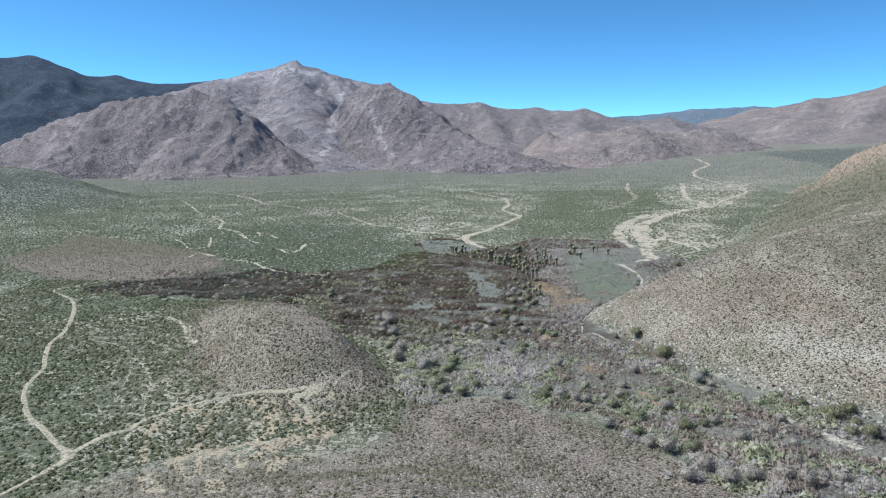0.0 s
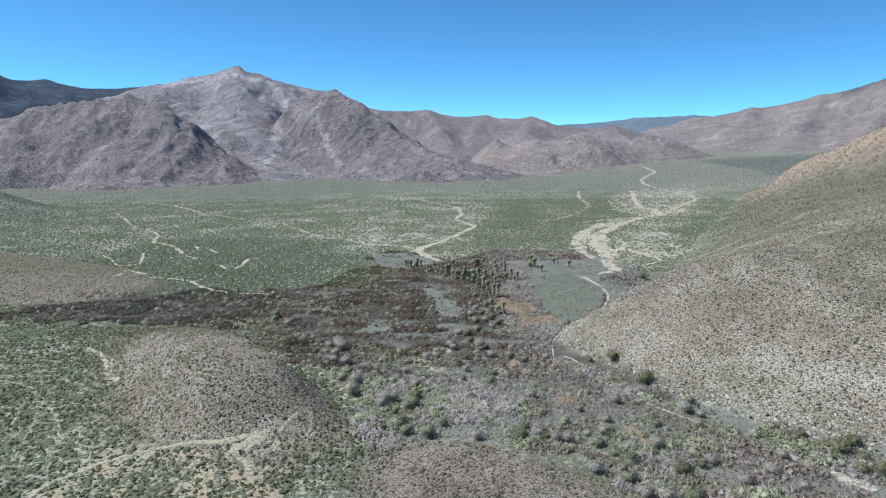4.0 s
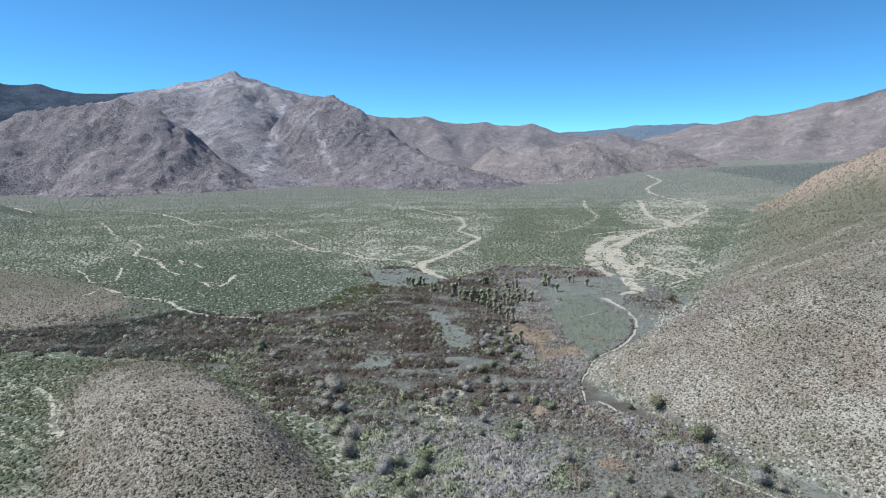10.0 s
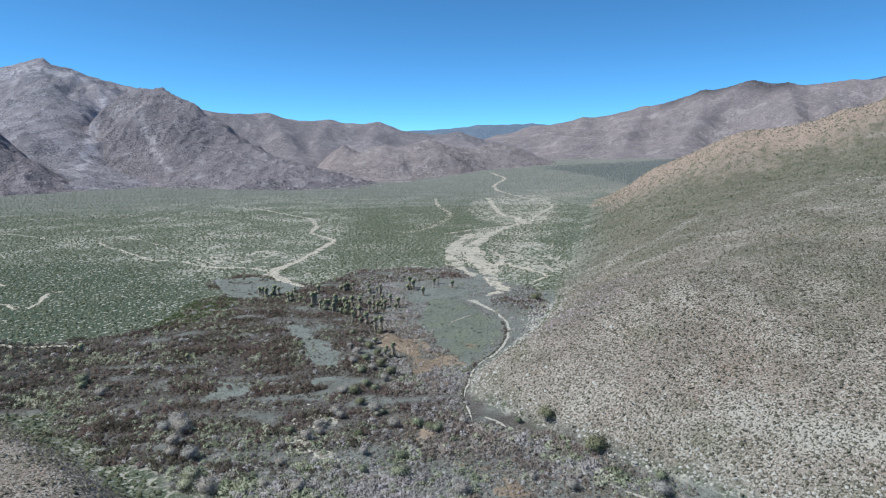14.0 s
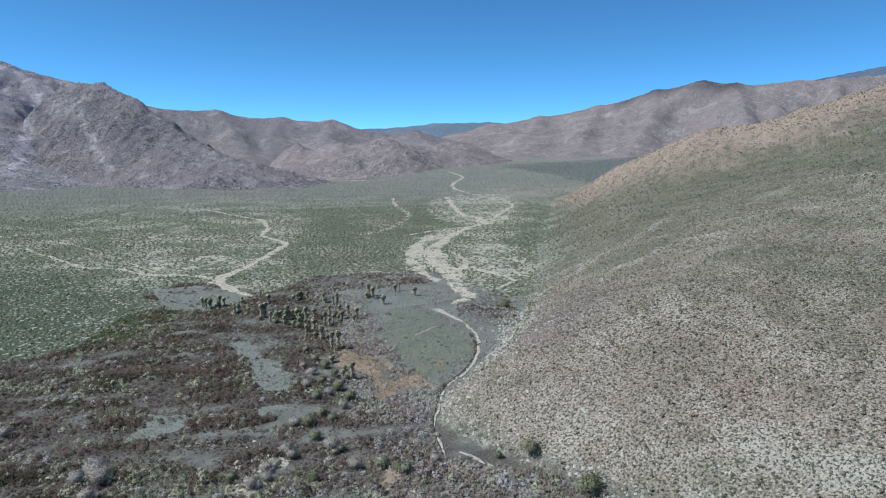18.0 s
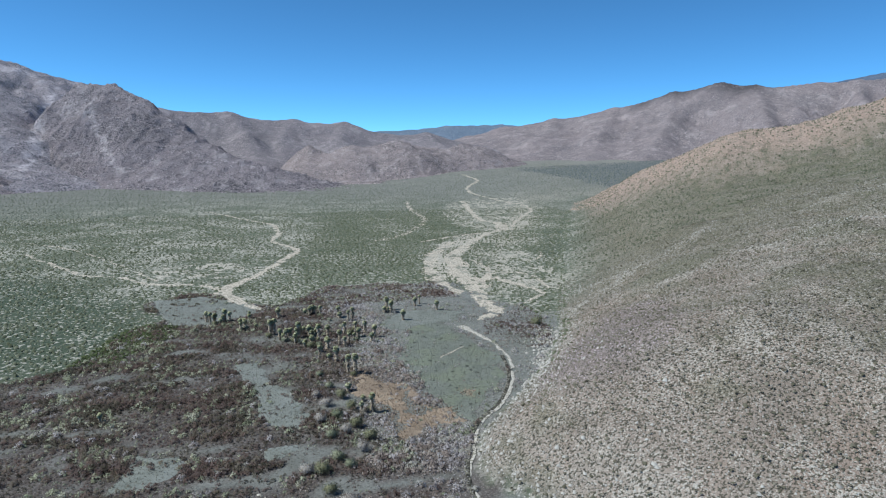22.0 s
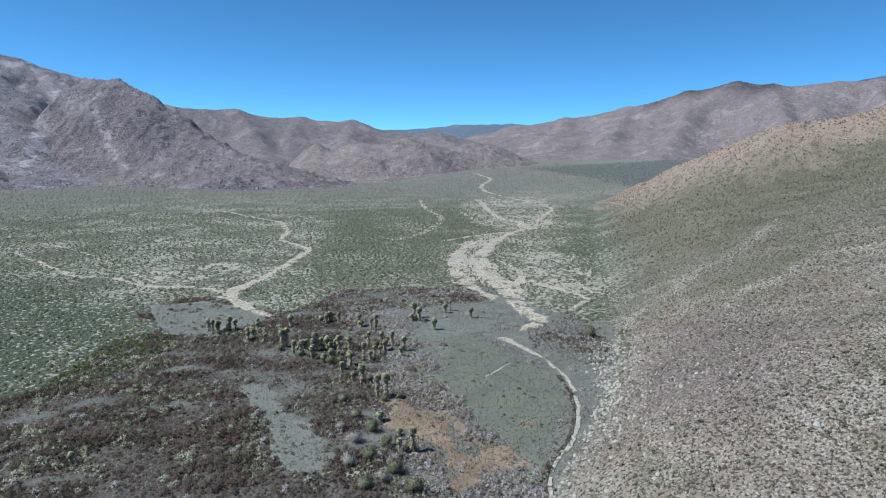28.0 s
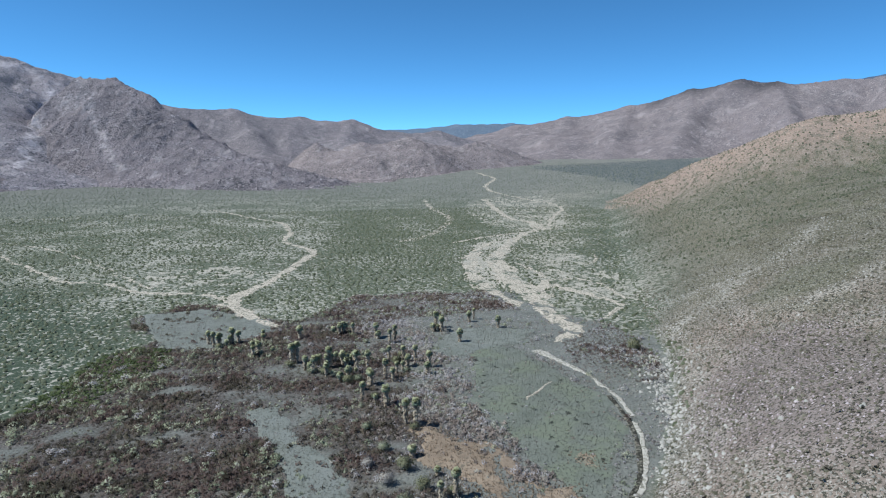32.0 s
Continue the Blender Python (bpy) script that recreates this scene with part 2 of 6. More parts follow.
def grass_material(name, *colours, tint=(0.19, 0.208, 0.125)):
    n = Nodes(name, 0.9, 0.1)
    mid, fine = n.noise(0.11, 5, 0.65), n.noise(1.6, 4, 0.75)
    c = n.ramp(n.math("ADD", n.math("MULTIPLY", mid, 0.6), n.math("MULTIPLY", fine, 0.4)), *[(0.3 + 0.4 * i / (len(colours) - 1), col) for i, col in enumerate(colours)])
    c = n.mix(n.math("MULTIPLY", n.step(n.noise(0.05, 3, 0.6), 0.44, 0.60), 0.8), c, tint)
    c = n.mix(n.math("MULTIPLY", n.step(n.noise(0.45, 3, 0.7), 0.44, 0.36), 0.6), c, (0.085, 0.085, 0.068))
    n.bump(fine, 0.8, 0.4)
    return n.done(c)


M_GROUND = ground_material()
M_BOULDER_MT = mountain_material("brown_granite_slope", (0.283, 0.242, 0.244), (0.436, 0.367, 0.371), (0.786, 0.660, 0.649), (0.145, 0.133, 0.139), 0.06, 1.0)
M_KNOB_MT = mountain_material("pinkish_granite_slope", (0.263, 0.225, 0.234), (0.398, 0.342, 0.351), (0.709, 0.630, 0.627), (0.116, 0.109, 0.115), 0.06, 1.0)
M_PEAK_MT = mountain_material("high_granite", (0.296, 0.259, 0.274), (0.445, 0.392, 0.410), (0.729, 0.661, 0.687), (0.138, 0.139, 0.151), 0.05, 1.0)
# far chaparral, with the blue of haze put into its base colour
M_DARK_MT = mountain_material("haze_tinted_chaparral", (0.063, 0.083, 0.118), (0.097, 0.119, 0.161), (0.185, 0.206, 0.244), (0.045, 0.063, 0.091), 0.04, 0.8)
M_BROWN_MT = mountain_material("dry_range", (0.268, 0.233, 0.242), (0.404, 0.347, 0.352), (0.665, 0.579, 0.564), (0.157, 0.150, 0.159), 0.06, 0.8)
M_PINK_MT = mountain_material("pinkish_granite_hill", (0.333, 0.272, 0.264), (0.492, 0.408, 0.393), (0.789, 0.676, 0.646), (0.148, 0.135, 0.133), 0.06, 0.9)
M_MESA_MT = mountain_material("pinkish_dry_mountain", (0.240, 0.200, 0.200), (0.361, 0.299, 0.292), (0.583, 0.501, 0.478), (0.146, 0.136, 0.142), 0.05, 0.8, 8.0)
# farthest ranges: haze over them is painted in as bluer base colours
M_HAZE_MT = mountain_material("haze_tinted_range", (0.15, 0.19, 0.25), (0.20, 0.245, 0.305), (0.28, 0.31, 0.36), (0.13, 0.168, 0.225), 0.03, 0.5)
M_BLUE_MT = mountain_material("haze_blue_range", (0.10, 0.132, 0.19), (0.145, 0.18, 0.24), (0.22, 0.245, 0.295), (0.08, 0.108, 0.16), 0.03, 0.5)
M_SAND = sand_material("wash_sand", (0.464, 0.398, 0.318), (0.628, 0.545, 0.446))
M_ROAD = sand_material("road_sand", (0.36, 0.315, 0.235), (0.47, 0.42, 0.325))
M_MEADOW = grass_material("grey_green_meadow", (0.125, 0.136, 0.108), (0.175, 0.183, 0.152), (0.215, 0.22, 0.188), tint=(0.185, 0.2, 0.142))
M_GREY = grass_material("silvery_sedge", (0.140, 0.146, 0.124), (0.205, 0.211, 0.184), (0.259, 0.265, 0.232), tint=(0.222, 0.227, 0.205))
M_ORANGE = grass_material("rusty_dry_grass", (0.175, 0.136, 0.1), (0.25, 0.19, 0.138), (0.315, 0.248, 0.185), tint=(0.34, 0.262, 0.19))
M_SCRUB = leaf_material("hill_scrub", (0.100, 0.094, 0.063), (0.159, 0.147, 0.102), (0.223, 0.203, 0.152), (0.312, 0.277, 0.221), own=0.8)
M_SLOPE = leaf_material("upper_slope_scrub", (0.07, 0.078, 0.046), (0.105, 0.114, 0.07), (0.15, 0.154, 0.104), (0.205, 0.2, 0.148), own=0.8)
M_PLAIN = leaf_material("plain_scrub", (0.088, 0.1, 0.058), (0.128, 0.14, 0.085), (0.172, 0.184, 0.12), (0.23, 0.233, 0.166), own=0.7)
# plain scrub again, lighter and greyer to carry distance haze in its colour
M_FAR_HAZE = leaf_material("haze_paled_scrub", (0.129, 0.144, 0.103), (0.180, 0.193, 0.148), (0.238, 0.245, 0.200), own=0.6)
# dark belt scrub, its blue-grey standing for the haze in front
M_BELT = leaf_material("haze_tinted_dark_scrub", (0.085, 0.1, 0.1), (0.12, 0.135, 0.135), (0.16, 0.172, 0.17), own=0.6)
M_BROWN = leaf_material("brown_brush", (0.109, 0.076, 0.068), (0.168, 0.120, 0.105), (0.221, 0.163, 0.141), (0.171, 0.154, 0.107), (0.275, 0.226, 0.207), drift=0.085, leafy=0.5)
M_LILAC = leaf_material("bare_grey_brush", (0.297, 0.265, 0.255), (0.454, 0.413, 0.408), (0.613, 0.567, 0.570), (0.438, 0.420, 0.349), (0.542, 0.505, 0.487), drift=0.1, leafy=0.5)
M_UMBER = leaf_material("grey_brown_brush", (0.112, 0.091, 0.082), (0.165, 0.135, 0.125), (0.218, 0.186, 0.174), (0.179, 0.168, 0.129), (0.276, 0.245, 0.229), drift=0.09, leafy=0.5)
M_EARTH = leaf_material("earth_brown_brush", (0.052, 0.043, 0.032), (0.082, 0.070, 0.052), (0.118, 0.103, 0.078), (0.098, 0.098, 0.062), drift=0.1, leafy=0.5)
M_BLUSH = leaf_material("pinkish_dry_brush", (0.242, 0.199, 0.176), (0.351, 0.293, 0.258), (0.448, 0.384, 0.343), drift=0.1, leafy=0.4)
M_GREEN = leaf_material("green_brush", (0.182, 0.201, 0.130), (0.286, 0.306, 0.204), (0.394, 0.400, 0.284), (0.524, 0.507, 0.404), drift=0.12)
M_PALE = leaf_material("pale_bare_crown", (0.370, 0.346, 0.330), (0.476, 0.450, 0.430), (0.437, 0.423, 0.370))
M_SILT = sand_material("stream_silt", (0.40, 0.365, 0.31), (0.55, 0.505, 0.44))
M_BARE = sand_material("bare_soil", (0.33, 0.265, 0.19), (0.45, 0.375, 0.28))
M_SANDY = sand_material("wash_gravel", (0.374, 0.341, 0.275), (0.550, 0.501, 0.424))
M_ROCK = leaf_material("pale_granite", (0.208, 0.187, 0.157), (0.284, 0.258, 0.225), (0.375, 0.345, 0.303), rough=0.9, own=0.8, leafy=0)
M_PALEROCK = leaf_material("bleached_rock", (0.298, 0.275, 0.243), (0.387, 0.361, 0.321), (0.446, 0.417, 0.372), rough=0.9, own=0.8, leafy=0)
M_REDROCK = leaf_material("reddish_granite", (0.26, 0.18, 0.135), (0.38, 0.28, 0.22), (0.46, 0.37, 0.30), rough=0.9, own=0.6, leafy=0)
M_MAUVEROCK = leaf_material("mauve_granite", (0.25, 0.2, 0.2), (0.36, 0.295, 0.295), (0.5, 0.43, 0.425), rough=0.9, own=0.8, leafy=0)

M_BANK = sand_material("dark_bank", (0.03, 0.028, 0.022), (0.06, 0.055, 0.045))
M_TWIG = leaf_material("bare_grey_twigs", (0.344, 0.311, 0.278), (0.463, 0.422, 0.381), (0.582, 0.535, 0.487))
M_DUSK = leaf_material("dark_grey_green_brush", (0.048, 0.055, 0.046), (0.073, 0.081, 0.067), (0.106, 0.114, 0.098), (0.144, 0.149, 0.134), drift=0.1, leafy=0.5)
M_FLAT = leaf_material("olive_desert_scrub", (0.068, 0.078, 0.042), (0.105, 0.117, 0.064), (0.152, 0.158, 0.092), (0.21, 0.204, 0.135), drift=0.15)
M_LUSH = leaf_material("fresh_green_scrub", (0.057, 0.074, 0.029), (0.084, 0.107, 0.041), (0.118, 0.135, 0.059), drift=0.15)
M_TUFT = leaf_material("grey_green_tufts", (0.15, 0.158, 0.134), (0.207, 0.214, 0.186), (0.265, 0.27, 0.24))
M_RUST = leaf_material("rusty_tufts", (0.215, 0.16, 0.115), (0.295, 0.225, 0.165), (0.37, 0.295, 0.22))
M_LIME = leaf_material("yellow_green_leaves", (0.138, 0.155, 0.086), (0.193, 0.210, 0.121), (0.248, 0.262, 0.161))
M_DARKLEAF = leaf_material("dark_green_leaves", (0.168, 0.174, 0.102), (0.257, 0.257, 0.156), (0.355, 0.339, 0.220))
M_FROND = leaf_material("palm_fronds", (0.258, 0.281, 0.167), (0.376, 0.391, 0.242), (0.545, 0.530, 0.354))
M_SKIRT = leaf_material("dead_fronds", (0.354, 0.286, 0.208), (0.493, 0.409, 0.301), (0.647, 0.548, 0.416))
M_TRUNK = sand_material("palm_bark", (0.168, 0.133, 0.105), (0.280, 0.231, 0.182))
M_BARK = sand_material("tree_bark", (0.13, 0.115, 0.10), (0.24, 0.215, 0.19))

# ---- the lie of the land ----
def lattice(ix, iy, seed):
    h = (ix.astype(np.int64) * 374761393 + iy.astype(np.int64) * 668265263 + seed * 974634777) & 0xFFFFFFFF
    h = ((h ^ (h >> 13)) * 1274126177) & 0xFFFFFFFF
    return ((h ^ (h >> 16)) & 0xFFFF) / 65535.0


def vnoise(x, y, seed):
    """Smooth noise, 0 to 1, with features one unit wide."""
    ix, iy = np.floor(x), np.floor(y)
    fx, fy = x - ix, y - iy
    fx, fy = fx * fx * (3 - 2 * fx), fy * fy * (3 - 2 * fy)
    a, b = lattice(ix, iy, seed), lattice(ix + 1, iy, seed)
    c, d = lattice(ix, iy + 1, seed), lattice(ix + 1, iy + 1, seed)
    return (a * (1 - fx) + b * fx) * (1 - fy) + (c * (1 - fx) + d * fx) * fy


def fbm(x, y, seed, octaves=5, gain=0.5):
    total, amp, norm = 0.0, 1.0, 0.0
    for k in range(octaves):
        total = total + amp * vnoise(x * 2**k + 17.3 * k, y * 2**k - 9.1 * k, seed + k)
        norm += amp
        amp *= gain
    return total / norm


def ridged(x, y, seed, octaves=4):
    total, amp, norm = 0.0, 1.0, 0.0
    for k in range(octaves):
        total = total + amp * (1 - np.abs(2 * vnoise(x * 2**k + 31.7 * k, y * 2**k, seed + k) - 1))
        norm += amp
        amp *= 0.5
    return total / norm


def near_line(x, y, pts):
    """Distance to a broken line, the place along it (legs), and which side (under 0: its right)."""
    best, along, side = np.full(np.shape(x), 1e9), np.zeros(np.shape(x)), np.zeros(np.shape(x))
    for k, (a, b) in enumerate(zip(pts[:-1], pts[1:])):
        ex, ey = b[0] - a[0], b[1] - a[1]
        s = np.clip(((x - a[0]) * ex + (y - a[1]) * ey) / (ex * ex + ey * ey), 0, 1)
        d = np.hypot(x - a[0] - s * ex, y - a[1] - s * ey)
        near = d < best
        best, along = np.where(near, d, best), np.where(near, k + s, along)
        side = np.where(near, ex * (y - a[1]) - ey * (x - a[0]), side)
    return best, along, side


def inside(x, y, poly):
    x, y = np.asarray(x, float), np.asarray(y, float)
    hit = np.zeros(x.shape, bool)
    for (ax, ay), (bx, by) in zip(poly, poly[1:] + poly[:1]):
        if ay != by:
            hit ^= ((ay > y) != (by > y)) & (x < (bx - ax) * (y - ay) / (by - ay) + ax)
    return hit


def smooth(v, lo, hi):
    s = np.clip((v - lo) / (hi - lo), 0, 1)
    return s * s * (3 - 2 * s)


TOE = [(420, -400), (390, 40), (330, 180), (250, 225), (200, 262), (172, 286), (150, 309), (104, 364), (76, 421), (64, 445), (73, 476), (103, 509), (148, 562),
       (182, 612), (214, 680), (300, 855), (385, 1010), (470, 1165), (575, 1360), (680, 1530), (760, 1570), (900, 1500), (1200, 1420), (1600, 1380), (2600, 1400)]
RIPARIAN = [(-350, 535), (-328, 610), (-267, 596), (-216, 612), (-163, 602), (-120, 625), (-103, 677), (-84, 722), (-95, 790), (-65, 806), (-36, 784), (-11, 754), (14, 760), (33, 788), (52, 814), (104, 815), (160, 797), (190, 700), (180, 612), (148, 562), (103, 509), (73, 476), (64, 445), (76, 421),
            (104, 364), (150, 309), (172, 286), (250, 225), (330, 180), (390, 40), (200, 60), (110, 200), (70, 258), (33, 293), (7, 306), (-42, 312), (-58, 360), (-100, 425), (-140, 475), (-200, 480), (-280, 500)]


MAUVE = [(162, 560), (190, 572), (215, 560), (205, 515), (180, 480), (148, 448), (130, 445), (112, 462), (112, 490), (126, 525)]
KNOLL_FOOT = [(-45, 240), (-42, 312), (7, 306), (33, 293), (70, 258), (110, 200), (130, 120), (-60, 120)]
OLIVE = [(242, 631), (268, 642), (292, 647), (320, 634), (318, 608), (264, 582), (240, 590), (229, 608)]
LUSH = [(-244, 995), (-161, 876), (-97, 788), (-83, 720), (-93, 651), (-140, 600), (-190, 590), (-250, 520), (-330, 600), (-430, 700), (-420, 860), (-330, 950)]
RIBS = [[(250, 712), (275, 685), (300, 675), (345, 690), (388, 724)], [(230, 584), (263, 577), (300, 585), (328, 564), (375, 562), (422, 524)], [(196, 640), (232, 660), (268, 668)], [(152, 352), (170, 331), (186, 316), (199, 299), (202, 286)], [(188, 281), (220, 251), (262, 240)], [(690, 830), (735, 780)], [(430, 640), (500, 610), (560, 560)], [(380, 470), (450, 480), (520, 450)]]
STONY = [(-560, 830), (-421, 759), (-333, 702), (-285, 645), (-282, 592), (-306, 568), (-345, 556), (-430, 575), (-540, 650)]
RED_SPUR = [(715, 1545), (660, 1330), (612, 1140), (635, 985), (740, 920), (900, 900), (1150, 880)]


def fray(x, y):
    """How far an outline wanders at a place."""
    return (fbm(x / 32, y / 32, 21, 4, 0.6) - 0.5) * 42


def hummocks(x, y):
    """Long low swells of brush that run across the valley floor, 0 to 1."""
    return 0.5 * vnoise(x / 26 + y / 70, y / 10, 69) + 0.5 * fbm(x / 12, y / 9, 70, 3)


def hill_distance(x, y):
    d, _, side = near_line(x, y, TOE)
    return np.where(side < 0, d, 0.0)


def knolls(x, y):
    near = 46 * np.exp(-((x + 25) ** 2 / 95**2 + (y - 130) ** 2 / 78**2))
    along, across = -0.6 * (x + 121) + 0.8 * (y - 358), -0.8 * (x + 121) - 0.6 * (y - 358)
    far = 25 * np.exp(-((along / np.where(along < 0, 64, 115)) ** 2 + (across / np.where(across > 0, 36, 58)) ** 2) ** 1.3) * smooth(across, -49, -16)
    return near, far


def floor_height(x, y):
    return -5 + 0.01 * x + 0.008 * (y - 600) + np.clip(0.062 * (0.7 * x + 0.35 * y - 950), 0, 150) * smooth(x, 250, 700)


def land_height(x, y):
    x, y = np.asarray(x, float), np.asarray(y, float)
    d = hill_distance(x, y)
    # a steep rocky foot, then a long even slope
    soft = 12 + 34 * smooth(y, 590, 720)
    foot = 26 * (1 - np.exp(-((d / (40 + 45 * smooth(y, 590, 720))) ** (1 + 0.6 * smooth(y, 590, 720)))))
    hill = 250 * np.tanh((0.27 * (d - 0.6 * soft * (1 - np.exp(-d / soft))) + foot) / 250)
    hill = hill + 8 * np.exp(-((x - 165) ** 2 + (y - 465) ** 2) / 55**2) * np.clip(d / 30, 0, 1)
    # spurs and gullies that run down the slope
    spur = ridged(x / 150 + y / 400, y / 170 - x / 500, 11, 4) - 0.55
    ribs = ridged(x / 58 + y / 130, y / 95 - x / 160, 15, 3) - 0.55
    hill = hill + spur * 20 * smooth(d, 40, 260) + ribs * 7 * smooth(d, 60, 160) + (fbm(x / 28, y / 28, 5, 3) - 0.5) * 7 * smooth(d, 5, 60)
    for line in RIBS:
        off, _, _ = near_line(x, y, line)
        hill = hill + 2.5 * np.exp(-((off / 9) ** 2)) * smooth(d, 10, 60)
    crest, leg, _ = near_line(x, y, RED_SPUR)
    rise = np.interp(leg, [0, 1, 2, 3, 4, 5, 6], [4, 16, 43, 66, 62, 50, 20])
    hill = hill + rise * np.exp(-((crest / np.interp(leg, [0, 2, 4], [70, 80, 105])) ** 2)) * smooth(d, 0, 110)
    hill = hill + 0.15 * np.clip(d - 330, 0, 500) * smooth(y, 560, 800)
    k1, k2 = knolls(x, y)
    rough = (fbm(x / 60, y / 60, 3, 4) - 0.5) * 2.2 + (fbm(x / 14, y / 14, 4, 2) - 0.5) * 0.5
    rough = rough + 6 * np.exp(-(((x + 400) / 95) ** 2 + ((y - 660) / 70) ** 2) ** 1.3)
    left = 75 * smooth(np.hypot((x + 1000) / 340, (y - 1200) / 260), 1.0, 0.1)
    return floor_height(x, y) + hill + k1 + k2 + rough * (0.4 + smooth(k1 + k2, 1, 10)) + left


def spaced(stops):
    """Grid lines from (place, step) stops, the step changing evenly between them."""
    out = [stops[0][0]]
    while out[-1] < stops[-1][0]:
        out.append(out[-1] + float(np.interp(out[-1], [s[0] for s in stops], [s[1] for s in stops])))
    return np.array(out)


GX = spaced([(-4800, 300), (-1500, 40), (-480, 6), (-250, 4.5), (500, 4.5), (900, 9), (1800, 40), (4900, 300)])
GY = spaced([(-2500, 300), (-100, 30), (140, 4.5), (700, 4.5), (1100, 9), (2200, 30), (4900, 200)])
GRID = land_height(GX[None, :] + 0 * GY[:, None], GY[:, None] + 0 * GX[None, :])


def ground_z(x, y):
    """The ground mesh's own height at a place."""
    x, y = np.asarray(x, float), np.asarray(y, float)
    i = np.clip(np.searchsorted(GX, x) - 1, 0, len(GX) - 2)
    j = np.clip(np.searchsorted(GY, y) - 1, 0, len(GY) - 2)
    u, v = (x - GX[i]) / (GX[i + 1] - GX[i]), (y - GY[j]) / (GY[j + 1] - GY[j])
    return (GRID[j, i] * (1 - u) + GRID[j, i + 1] * u) * (1 - v) + (GRID[j + 1, i] * (1 - u) + GRID[j + 1, i + 1] * u) * v


def mesh_from(name, verts, tris, material, shade=True, normals=None):
    """A mesh from arrays of places and of triangles or quads."""
    me = bpy.data.meshes.new(name)
    n, k = tris.shape
    me.vertices.add(len(verts))
    me.vertices.foreach_set("co", np.ascontiguousarray(verts, np.float32).ravel())
    me.loops.add(n * k)
    me.loops.foreach_set("vertex_index", np.ascontiguousarray(tris, np.int32).ravel())
    me.polygons.add(n)
    me.polygons.foreach_set("loop_start", np.arange(0, n * k, k, dtype=np.int32))
    if shade:
        me.polygons.foreach_set("use_smooth", np.ones(n, bool))
    me.update(calc_edges=True)
    if normals is not None:
        me.normals_split_custom_set_from_vertices(normals)
    me.materials.append(material)
    return me


def grid_faces(rows, cols):
    a = (np.arange(rows - 1)[:, None] * cols + np.arange(cols - 1)[None, :]).ravel()
    return np.stack([a, a + 1, a + cols + 1, a + cols], 1)


